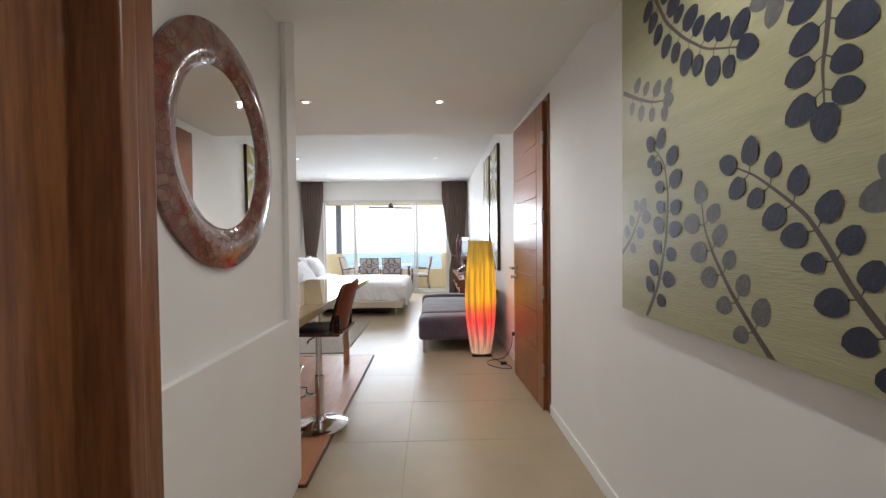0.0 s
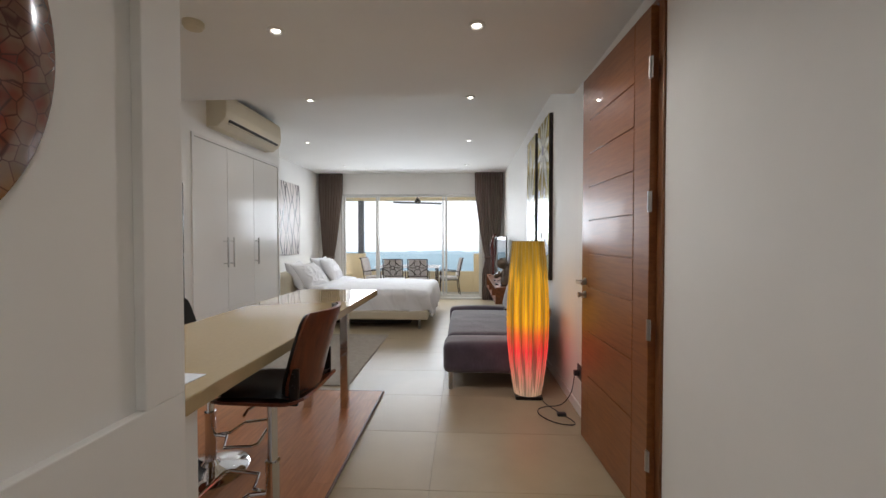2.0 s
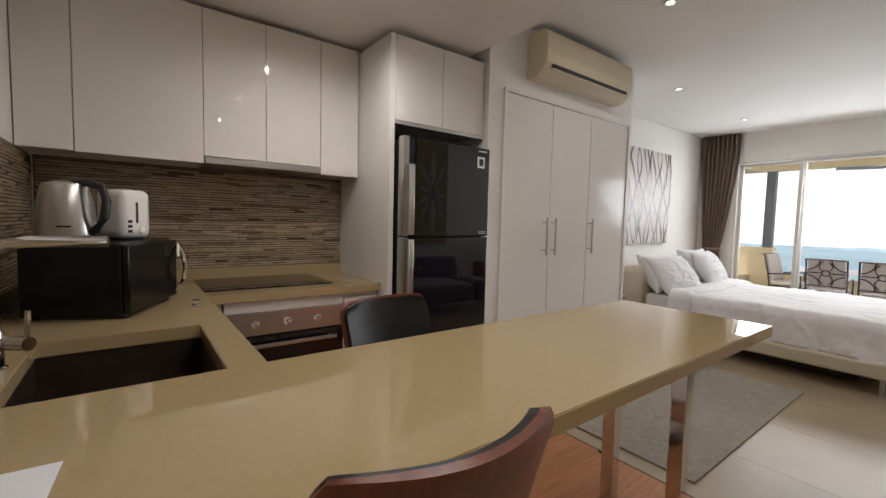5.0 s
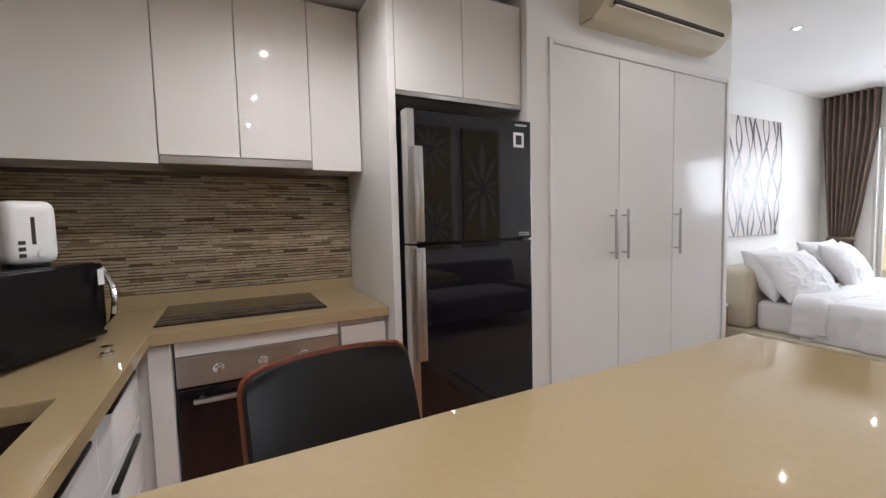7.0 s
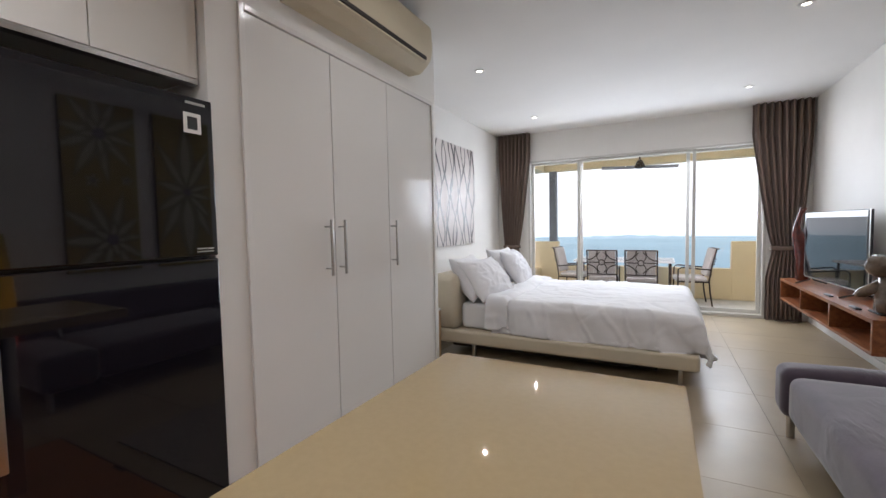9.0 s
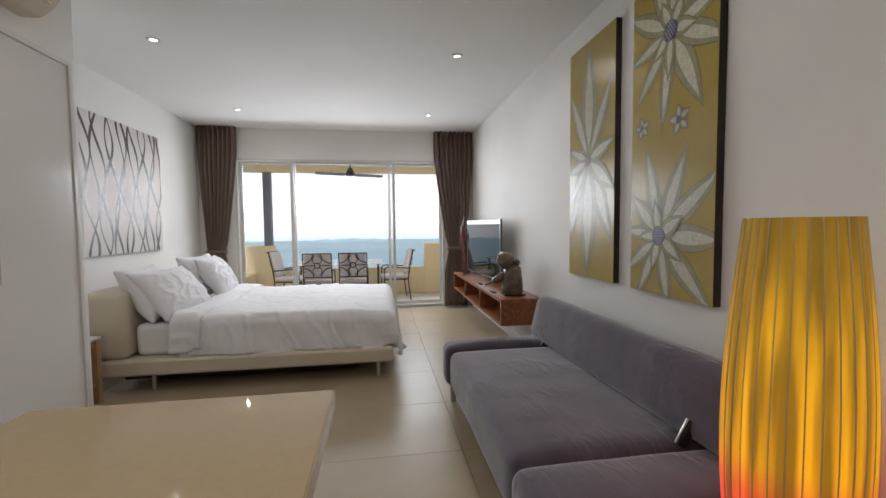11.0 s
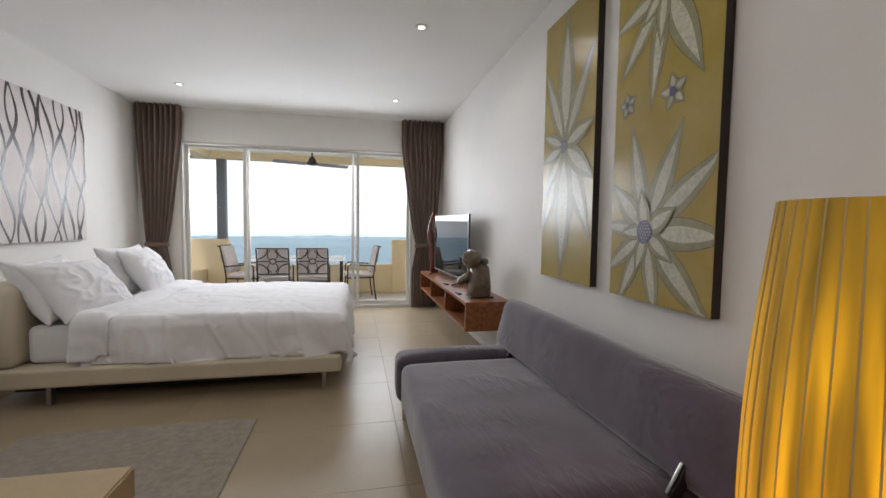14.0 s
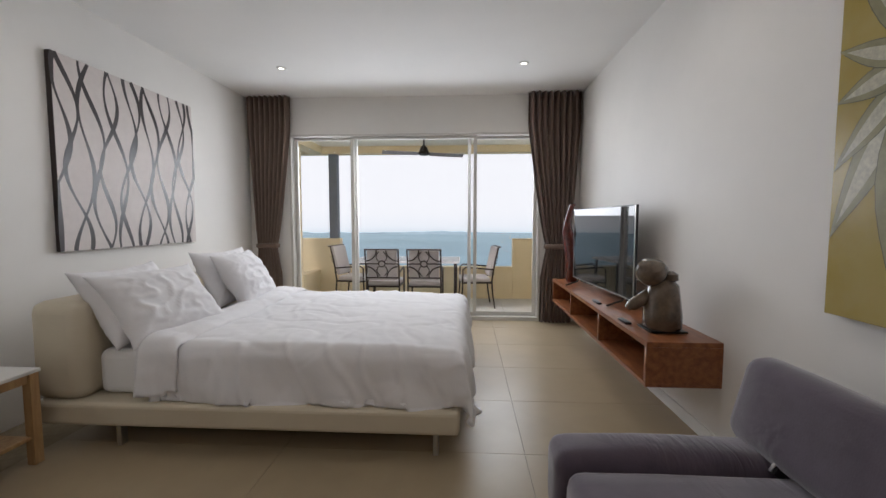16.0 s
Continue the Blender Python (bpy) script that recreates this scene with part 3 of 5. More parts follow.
fridge = thing("fridge", "tall black glass two-door fridge freezer with steel handles", "fridge", (-2.5, 4.52, 0.014))
FX = -2.15
part("body", boxes((-2.95, FX - 0.065, 4.155, 4.875, 0.03, 1.87), (-2.9, FX - 0.1, 4.2, 4.83, 0.014, 0.03), bevel=0.004), M["black_plastic"], fridge)
for z0, z1 in ((1.245, 1.885), (0.06, 1.235)):
    d = part("fridge_door", boxes((FX - 0.062, FX, 4.173, 4.88, z0, z1), bevel=0.006), M["black_gloss"], fridge)
    part("edge_trim", boxes((FX - 0.058, FX + 0.010, 4.132, 4.172, z0, z1), bevel=0.004), M["steel"], d, "steel edge trim")
    zb, zt = (z0 + 0.01, z0 + 0.46) if z0 > 1 else (z1 - 0.56, z1 - 0.01)
    part("handle", boxes((FX + 0.010, FX + 0.045, 4.150, 4.172, zb, zt), (FX + 0.035, FX + 0.045, 4.172, 4.198, zb, zt), bevel=0.004), M["steel"], d, "curved steel handle")
part("label", boxes((FX, FX + 0.001, 4.76, 4.83, 1.74, 1.82)), M["white_plastic"], fridge, "small white energy label")
part("label", boxes((FX + 0.001, FX + 0.002, 4.775, 4.815, 1.755, 1.805)), M["black_plastic"], fridge, "dark print on the label")
part("nameplate", boxes((FX, FX + 0.001, 4.77, 4.85, 1.855, 1.865)), M["steel"], fridge, "small silver nameplate bar")
part("nameplate", boxes((FX, FX + 0.001, 4.79, 4.86, 1.262, 1.268), (FX, FX + 0.001, 4.79, 4.86, 1.274, 1.280)), M["steel"], fridge, "small silver print bars")

# ---- wardrobe block ----
WX, WY0, WY1 = -2.20, 4.90, 6.92
wardrobe = thing("wardrobe", "built-in glossy white wardrobe with three doors and steel bar handles", "wardrobe", (-2.6, 5.9, 0))
part("surround", boxes((WEST, WX - 0.03, WY0, WY0 + 0.17, 0.0, CEIL - 0.001), (WEST, WX - 0.03, WY1 - 0.06, WY1, 0.0, CEIL - 0.001), (WEST, WX - 0.03, WY0 + 0.17, WY1 - 0.06, 2.37, CEIL - 0.001), (WEST, WX - 0.06, WY0 + 0.17, WY1 - 0.06, 0, 2.37)), M["wall"], wardrobe, "white painted surround", 0)
for nm, dims in (("side_panel", (WX - 0.03, WX, WY0, 5.07, 0.0, CEIL - 0.001)), ("side_panel", (WX - 0.03, WX, 6.86, WY1, 0.0, CEIL - 0.001)), ("top_panel", (WX - 0.03, WX, 5.07, 6.86, 2.375, CEIL - 0.001)), ("plinth", (WX - 0.03, WX, 5.07, 6.86, 0, 0.06))):
    part(nm, boxes(dims), M["wall"], wardrobe, "", 0)
part("trim", boxes((WX - 0.02, WX + 0.014, 5.055, 5.085, 0.06, 2.39), (WX - 0.02, WX + 0.014, 6.845, 6.875, 0.06, 2.39), (WX - 0.02, WX + 0.014, 5.085, 6.845, 2.36, 2.39), bevel=0.004), M["lacquer"], wardrobe)
for y0, y1, hy in ((5.088, 5.645, 5.565), (5.651, 6.205, 5.68), (6.211, 6.842, 6.225)):
    d = part("wardrobe_door", boxes((WX - 0.02, WX + 0.004, y0, y1, 0.065, 2.357), bevel=0.002), M["lacquer"], wardrobe)
    part("handle", merge(tube([(WX + 0.055, hy, 1.08), (WX + 0.055, hy, 1.40)], 0.009, 12), tube([(WX + 0.003, hy, 1.12), (WX + 0.055, hy, 1.12)], 0.005), tube([(WX + 0.003, hy, 1.36), (WX + 0.055, hy, 1.36)], 0.005)), M["steel"], d, "steel bar handle on two stubs")


def ac_profile():
    return [(0.0, 0.345), (0.15, 0.345), (0.185, 0.332), (0.20, 0.30), (0.205, 0.16), (0.195, 0.09), (0.165, 0.05), (0.10, 0.0), (0.0, 0.0)]


ac = thing("air_conditioner", "cream wall-mounted split air conditioner above the wardrobe", "air conditioner", (WX, 5.915, 2.46))
bm = bmesh.new()
ends = []
for y in (5.30, 6.53):
    ends.append([bm.verts.new((WX + x, y, 2.50 + z)) for x, z in ac_profile()])
for k in range(len(ends[0]) - 1):
    bm.faces.new((ends[0][k], ends[0][k + 1], ends[1][k + 1], ends[1][k]))
bm.faces.new(ends[0]), bm.faces.new(ends[1][::-1])
bmesh.ops.bevel(bm, geom=bm.edges[:], offset=0.006, segments=2, affect="EDGES")
part("casing", bm, M["ac"], ac)
part("air_slot", boxes((WX + 0.14, WX + 0.199, 5.38, 6.45, 2.563, 2.585)), M["dark"], ac, "dark air outlet slot")
part("flap", boxes((WX + 0.168, WX + 0.202, 5.38, 6.45, 2.543, 2.553), bevel=0.002), M["ac"], ac)
part("inlet", boxes((WX + 0.02, WX + 0.16, 5.37, 6.47, 2.844, 2.849)), M["dark"], ac)

# ---- bedroom: bed ----
BX0, BX1, BY0, BY1 = -2.30, -0.195, 7.55, 9.60
bed = thing("bed", "low cream upholstered double bed, neatly made", "bed", ((BX0 + BX1) / 2, (BY0 + BY1) / 2, 0))
part("bed_frame", boxes((BX0 - 0.34, BX1, BY0, BY1, 0.145, 0.28), bevel=0.025, seg=3), M["cream_leather"], bed, "cream upholstered bed base")
part("headboard", boxes((BX0 - 0.36, BX0 - 0.05, BY0 + 0.02, BY1 - 0.02, 0.272, 0.85), bevel=0.07, seg=5), M["cream_leather"], bed, "thick padded cream headboard")
for x in (-0.33, -2.18):
    for y in (BY0 + 0.09, BY1 - 0.09):
        part("leg", boxes((x - 0.015, x + 0.015, y - 0.025, y + 0.025, 0.0, 0.148), bevel=0.004), M["steel"], bed, "short square steel leg")
# Unseen block, added to darken the floor beneath the bed.
part("underframe", boxes((BX0 - 0.2, BX1 - 0.3, BY0 + 0.25, BY1 - 0.25, 0.045, 0.143), bevel=0.004), M["dark"], bed, "dark block added to keep light from under the bed")
mattress = tagged(part("mattress", boxes((BX0 - 0.04, BX1 - 0.12, BY0 + 0.12, BY1 - 0.12, 0.28, 0.55), bevel=0.05, seg=4), M["mattress"]), "white sheeted mattress on the bed base", "mattress")


def duvet_bm(x0, x1, y0, y1, top, drop_x, drop_y, nx=150, ny=170):
    """A quilt that lies on the mattress and hangs over its sides and foot."""
    bm = bmesh.new()
    g = []
    r = 0.09
    lx, ly = (x1 - x0), (y1 - y0)

    def bend(s, a, b, drop):
        # s runs along the cloth; gives the place across and the fall
        if s < a:
            e = a - s
            ang = min(e / r, math.pi / 2)
            return a - r * math.sin(ang), r * (1 - math.cos(ang)) + max(0, e - r * math.pi / 2)
        if s > b:
            e = s - b
            ang = min(e / r, math.pi / 2)
            return b + r * math.sin(ang), r * (1 - math.cos(ang)) + max(0, e - r * math.pi / 2)
        return s, 0.0
    for i in range(nx + 1):
        row = []
        sx = x0 + (lx + drop_x) * i / nx
        px, fx = bend(sx, x0 - 9, x1 - r, drop_x)
        for j in range(ny + 1):
            sy = y0 - drop_y + (ly + 2 * drop_y) * j / ny
            py, fy = bend(sy, y0 + r, y1 - r, drop_y)
            fall = max(fx, fy) if min(fx, fy) <= 0.001 else math.hypot(fx, fy) * 0.92
            p = Vector((sx * 1.6, sy * 1.6, 0.3))
            puff = 0.020 * noise.noise(p) + 0.009 * noise.noise(p * 2.7) + 0.004 * noise.noise(p * 7)
            ridge = abs(noise.noise(Vector((sx * 2.2 + sy * 1.1, sy * 3.0 - sx * 1.4, 1.7))))
            puff -= 0.007 * max(0.0, 0.14 - ridge) / 0.14
            w1 = abs(noise.noise(Vector((sx * 5.5 + sy * 2.5, sy * 2.0 - sx * 1.2, 8.3))))
            puff += (0.004 if fy <= 0 and fx <= 0 else 0.011) * max(0.0, 0.16 - w1) / 0.16 * (0.4 + abs(noise.noise(p * 0.9)))
            hem = 0.02 * noise.noise(Vector((sx * 2.5, sy * 2.5, 5.0)))
            ox = 0.0
            oy = 0.0
            fold = 0.020 * math.sin(sx * 11 + sy * 6 + 5 * noise.noise(Vector((sx * 1.6, sy, 0)))) * min(1, fy / 0.25)
            if fy > 0:
                oy = (-1 if sy < y0 + ly / 2 else 1) * (abs(puff) * 1.2 + fold + 0.05 * min(1, fy / 0.3))
            if fx > 0:
                ox = abs(puff) * 1.2 + 0.022 * math.sin(sy * 12) * min(1, fx / 0.25) + 0.04 * min(1, fx / 0.3)
            z = top - fall + (puff if fall < 0.03 else puff * 0.4) + (hem if fall > 0.15 else 0)
            row.append(bm.verts.new((px + ox, py + oy, max(z, 0.285 if px + ox < x1 - 0.02 else 0.19))))
        g.append(row)
    for i in range(nx):
        for j in range(ny):
            bm.faces.new((g[i][j], g[i + 1][j], g[i + 1][j + 1], g[i][j + 1]))
    return bm


duvet = tagged(part("duvet", duvet_bm(-1.97, BX1 + 0.02, BY0 + 0.09, BY1 - 0.09, 0.60, 0.34, 0.30), M["linen"], smooth=180), "crumpled white cotton duvet spread over the bed", "duvet")
so = duvet.modifiers.new("thick", "SOLIDIFY")
so.thickness, so.offset = 0.035, -1
fold_m = duvet_bm(-2.04, -1.80, BY0 + 0.07, BY1 - 0.07, 0.637, 0.0, 0.28, 14, 120)
fold = tagged(part("folded_sheet", fold_m, M["linen"], smooth=180), "white sheet folded back over the duvet", "sheet")
so = fold.modifiers.new("thick", "SOLIDIFY")
so.thickness, so.offset = 0.02, -1
for k, (x, y, z, tilt, yaw, w) in enumerate(((-2.34, 7.99, 0.785, 59, 5, 0.70), (-2.17, 8.02, 0.775, 52, -7, 0.74), (-2.31, 9.02, 0.81, 65, -3, 0.70), (-2.16, 9.04, 0.80, 58, 6, 0.72))):
    pl = tagged(part("pillow", pillow_bm(0.53, w + 0.05, 0.22, seed=k * 3.7), M["linen"], smooth=180), "plump white cotton pillow leaning on the headboard", "pillow", "bed pillows")
    pl.matrix_world = pose(x, y, z, 0, 0, yaw) @ pose(0, 0, 0, 0, tilt, 0)
nst = thing("bedside_table", "light oak bedside table with a white top", "bedside table", (-2.75, 7.2, 0))
NX0, NX1, NY0, NY1, NZ = -3.02, -2.46, 7.04, 7.46, 0.52
part("tabletop", boxes((NX0, NX1, NY0, NY1, NZ - 0.02, NZ), bevel=0.003), M["white_side"], nst, "white tabletop")
for x in (NX0 + 0.03, NX1 - 0.03):
    for y in (NY0 + 0.03, NY1 - 0.03):
        part("leg", boxes((x - 0.024, x + 0.024, y - 0.024, y + 0.024, 0, NZ - 0.02), bevel=0.003), M["oak"], nst)
part("apron", boxes((NX0 + 0.054, NX1 - 0.054, NY0 + 0.015, NY0 + 0.035, NZ - 0.07, NZ - 0.021), (NX0 + 0.054, NX1 - 0.054, NY1 - 0.035, NY1 - 0.015, NZ - 0.07, NZ - 0.021), (NX1 - 0.04, NX1 - 0.02, NY0 + 0.054, NY1 - 0.054, NZ - 0.07, NZ - 0.021)), M["oak"], nst)
part("shelf", boxes((NX0 + 0.054, NX1 - 0.02, NY0 + 0.054, NY1 - 0.054, 0.14, 0.16), bevel=0.002), M["oak"], nst)

rug = tagged(part("rug", boxes((-2.02, -0.72, 5.08, 7.16, 0.0, 0.012), bevel=0.005), M["rug"]), "grey-brown woven rug in front of the bed", "rug")

# ---- floor lamp ----
LX, LY = 0.92, 4.945


def shade_mat():
    m = bpy.data.materials.new("glowing_shade_fabric")
    m.use_nodes = True
    n, li = m.node_tree.nodes, m.node_tree.links
    b = n["Principled BSDF"]
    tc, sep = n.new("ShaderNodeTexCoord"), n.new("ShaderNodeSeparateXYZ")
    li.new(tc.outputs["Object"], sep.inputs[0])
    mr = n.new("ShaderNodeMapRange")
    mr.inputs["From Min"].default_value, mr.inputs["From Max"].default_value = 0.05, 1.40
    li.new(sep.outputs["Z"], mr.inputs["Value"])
    # No bulb inside: its glow is painted by height, the red in base colour too.
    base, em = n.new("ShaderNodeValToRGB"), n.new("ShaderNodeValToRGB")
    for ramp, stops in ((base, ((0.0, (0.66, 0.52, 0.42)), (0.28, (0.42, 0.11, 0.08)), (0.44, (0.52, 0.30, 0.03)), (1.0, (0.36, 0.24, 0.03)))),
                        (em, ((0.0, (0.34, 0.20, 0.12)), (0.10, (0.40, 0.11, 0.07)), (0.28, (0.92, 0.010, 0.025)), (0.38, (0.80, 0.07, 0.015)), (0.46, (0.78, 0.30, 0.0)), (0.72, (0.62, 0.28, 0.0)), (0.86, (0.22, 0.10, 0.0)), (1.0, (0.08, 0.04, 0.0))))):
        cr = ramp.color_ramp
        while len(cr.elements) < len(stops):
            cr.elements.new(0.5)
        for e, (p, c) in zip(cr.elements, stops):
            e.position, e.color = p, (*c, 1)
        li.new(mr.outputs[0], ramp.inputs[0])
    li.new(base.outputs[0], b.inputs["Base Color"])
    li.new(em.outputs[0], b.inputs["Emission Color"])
    # Upright noise streaks imitate light showing between the pleats.
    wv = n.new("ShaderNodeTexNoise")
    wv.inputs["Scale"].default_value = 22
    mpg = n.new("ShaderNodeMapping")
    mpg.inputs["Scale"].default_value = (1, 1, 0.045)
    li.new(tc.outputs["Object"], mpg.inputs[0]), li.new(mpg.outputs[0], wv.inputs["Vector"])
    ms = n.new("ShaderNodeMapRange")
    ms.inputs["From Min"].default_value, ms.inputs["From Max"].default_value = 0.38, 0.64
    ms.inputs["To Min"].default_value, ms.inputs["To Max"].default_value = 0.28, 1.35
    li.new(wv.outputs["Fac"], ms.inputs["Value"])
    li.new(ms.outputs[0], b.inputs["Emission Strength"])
    b.inputs["Roughness"].default_value = 0.8
    return m


M["rib"] = mat("rib_wire", (0.56, 0.42, 0.19), 0.6)
floor_lamp = thing("floor_lamp", "tall barrel-shaped pleated fabric lamp glowing yellow and red", "floor lamp", (LX, LY, 0))
part("base_plate", boxes((LX - 0.115, LX + 0.115, LY - 0.115, LY + 0.115, 0, 0.028), bevel=0.004), M["dark_metal"], floor_lamp, "dark square base")
prof = [(0.0, 0.029), (0.118, 0.03)] + [(0.118 + 0.054 * math.sin(math.pi * (k / 16) ** 0.92 * 0.99) + 0.016 * k / 16, 0.03 + 1.33 * k / 16) for k in range(1, 17)] + [(0.125, 1.358), (0.0, 1.35)]
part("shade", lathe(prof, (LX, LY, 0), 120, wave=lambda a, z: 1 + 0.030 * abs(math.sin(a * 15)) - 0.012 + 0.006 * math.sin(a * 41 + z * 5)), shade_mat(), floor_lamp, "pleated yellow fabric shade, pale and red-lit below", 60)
bms = []
for k in range(30):
    a = k * math.tau / 30
    bms.append(tube([(LX + (r * 0.99 + 0.002) * math.cos(a), LY + (r * 0.99 + 0.002) * math.sin(a), z) for r, z in prof[1:-2:2]], 0.0022, 5))
part("ribs", merge(*bms), M["rib"], floor_lamp, "thin upright wire ribs")
FLEX = ((LX + 0.10, LY - 0.05, 0.015), (1.03, 4.76, 0.006), (1.10, 4.61, 0.006), (1.12, 4.53, 0.012), (1.19, 4.43, 0.006), (1.185, 4.35, 0.006), (1.06, 4.37, 0.006), (0.955, 4.49, 0.006),
        (0.94, 4.62, 0.006), (1.03, 4.70, 0.006), (1.15, 4.67, 0.02), (1.215, 4.61, 0.14), (1.225, 4.57, 0.27), (1.225, 4.56, 0.32))
flex_line = [Vector(p) for p in FLEX]
for _ in range(3):
    flex_line = [flex_line[0]] + [q for a, b in zip(flex_line, flex_line[1:]) for q in (a * 0.75 + b * 0.25, a * 0.25 + b * 0.75)] + [flex_line[-1]]
cable = tagged(part("power_cable", tube(flex_line, 0.004, 6), M["black_plastic"]), "thin dark lamp cable lying on the floor", "cable")
sw = tagged(part("inline_switch", boxes((1.085, 1.155, 4.505, 4.55, 0.0, 0.028), bevel=0.008), M["black_plastic"]), "small black inline cable switch", "switch")
sock = thing("wall_socket", "black plug in a wall socket", "socket", (EAST, 4.56, 0.34))
part("plate", boxes((EAST - 0.008, EAST, 4.50, 4.62, 0.28, 0.39), bevel=0.002), M["black_plastic"], sock)
part("plug", boxes((EAST - 0.05, EAST - 0.009, 4.54, 4.58, 0.31, 0.35), bevel=0.006), M["black_plastic"], sock)

# ---- sofa bed ----
sofa = thing("sofa_bed", "grey-purple suede sofa bed with low padded sides", "sofa", (0.7, 6.1, 0))
SX0, SX1, SY0, SY1 = 0.17, 1.13, 5.02, 7.08


def cushion_bm(x0, x1, y0, y1, z0, z1, r, crown=0.02, n=16):
    """A stuffed block with round edges and a slightly domed top."""
    bm = boxes((x0, x1, y0, y1, z0, z1))
    bmesh.ops.subdivide_edges(bm, edges=bm.edges[:], cuts=n, use_grid_fill=True)
    lo, hi = Vector((x0, y0, z0)), Vector((x1, y1, z1))
    mid = (lo + hi) / 2
    rr = min(r, 0.49 * min(hi - lo))
    for v in bm.verts:
        # crowd the grid towards the edges, then round them
        p = Vector([mid[k] + (hi[k] - lo[k]) / 2 * math.sin((v.co[k] - mid[k]) / (hi[k] - lo[k]) * math.pi) for k in range(3)])
        inner = Vector([min(max(p[k], lo[k] + rr), hi[k] - rr) for k in range(3)])
        d = p - inner
        q = inner + d.normalized() * rr if d.length > 1e-6 else p
        ux, uy = (q.x - mid.x) / (x1 - x0) * 2, (q.y - mid.y) / (y1 - y0) * 2
        if q.z > mid.z:
            q.z += crown * (1 - ux ** 2) * (1 - uy ** 2)
        f = noise.noise(q * 3.1) * 0.006 + noise.noise(q * 9) * 0.002
        v.co = q + (q - mid).normalized() * f
    bmesh.ops.remove_doubles(bm, verts=bm.verts[:], dist=0.0002)
    return bm


part("seat", cushion_bm(SX0 + 0.02, SX1 - 0.05, SY0 + 0.38, SY1 - 0.225, 0.16, 0.435, 0.06), M["sofa"], sofa, "", 180)
part("side_cushion", cushion_bm(SX0, SX1 - 0.05, SY0, SY0 + 0.375, 0.15, 0.43, 0.06), M["sofa"], sofa, "", 180)
part("side_cushion", cushion_bm(SX0, SX1 - 0.05, SY1 - 0.22, SY1, 0.15, 0.455, 0.06), M["sofa"], sofa, "", 180)
part("backrest", moved(cushion_bm(-0.085, 0.085, SY0 + 0.10, SY1 + 0.04, -0.178, 0.178, 0.075, 0.0), pose(1.035, 6.1, 0.602, 0, 0, 2.0) @ pose(0, -6.1, 0, 0, 14, 0)), M["sofa"], sofa, "", 180)
part("backrest_rail", boxes((SX1 - 0.06, SX1 - 0.02, SY0 + 0.2, SY1 - 0.2, 0.16, 0.42)), M["dark_metal"], sofa)
for y in (SY0 + 0.385, SY1 - 0.235):
    part("bracket", moved(boxes((-0.02, 0.02, y - 0.014, y + 0.014, 0.0, 0.15), bevel=0.003), pose(0.915, 0, 0.425, 0, 30, 0)), M["black_plastic"], sofa, "dark metal backrest bracket")
    part("bracket_edge", moved(boxes((-0.026, -0.0205, y - 0.006, y + 0.006, 0.0, 0.11), bevel=0.001), pose(0.915, 0, 0.43, 0, 30, 0)), M["steel"], sofa, "bright steel bracket edge")
for x in (SX0 + 0.07, SX1 - 0.12):
    for y in (SY0 + 0.06, SY1 - 0.10):
        part("leg", lathe([(0.022, 0), (0.022, 0.17)], (x, y, 0), 16), M["steel"], sofa, "round steel leg")

# ---- media shelf ----
shelf = thing("media_shelf", "long wall-hung reddish wooden media shelf with open bays", "shelf", (1.05, 9.0, 0.375))
HX0, HX1, HY0, HY1, HZ0, HZ1 = 0.85, EAST - 0.001, 7.74, 10.28, 0.37, 0.63
part("top", boxes((HX0, HX1, HY0, HY1, HZ1 - 0.03, HZ1), bevel=0.002), M["shelf_wood"], shelf)
part("bottom", boxes((HX0, HX1, HY0, HY1, HZ0, HZ0 + 0.025), bevel=0.002), M["shelf_wood"], shelf)
for y in (HY0, 8.58, 9.43, HY1 - 0.03):
    part("divider", boxes((HX0 + 0.002, HX1, y, y + 0.03, HZ0 + 0.025, HZ1 - 0.03)), M["shelf_wood"], shelf)
part("back", boxes((HX1 - 0.012, HX1 - 0.002, HY0 + 0.03, HY1 - 0.03, HZ0 + 0.025, HZ1 - 0.03)), M["shelf_wood"], shelf)

tv = thing("television", "flat television, switched off, on splayed feet", "television", (1.05, 9.2, HZ1))
TV = pose(1.05, 9.22, 0, 0, 0, 4)
part("screen_frame", moved(boxes((-0.012, 0.012, -0.68, 0.68, HZ1 + 0.075, HZ1 + 0.80), (0.012, 0.05, -0.5, 0.5, HZ1 + 0.12, HZ1 + 0.5), bevel=0.004), TV), M["black_plastic"], tv)
M["screen"] = mat("dark_screen", (0.012, 0.013, 0.015), 0.03, spec=0.5)
part("screen", moved(boxes((-0.014, -0.0125, -0.67, 0.67, HZ1 + 0.09, HZ1 + 0.79)), TV), M["screen"], tv, "glossy dark screen")
part("bezel", moved(boxes((-0.015, -0.0105, -0.685, -0.676, HZ1 + 0.075, HZ1 + 0.80), (-0.015, -0.0105, 0.676, 0.685, HZ1 + 0.075, HZ1 + 0.80), (-0.015, -0.0105, -0.676, 0.676, HZ1 + 0.073, HZ1 + 0.08)), TV), M["steel"], tv, "thin silver bezel")
for y in (-0.52, 0.52):
    for s in (-1, 1):
        part("foot", moved(tube([(0.0, y, HZ1 + 0.09), (0.02 * s, y + 0.0, HZ1 + 0.05), (0.14 * s, y + 0.01, HZ1 + 0.008)], 0.008, 8), TV), M["black_plastic"], tv)

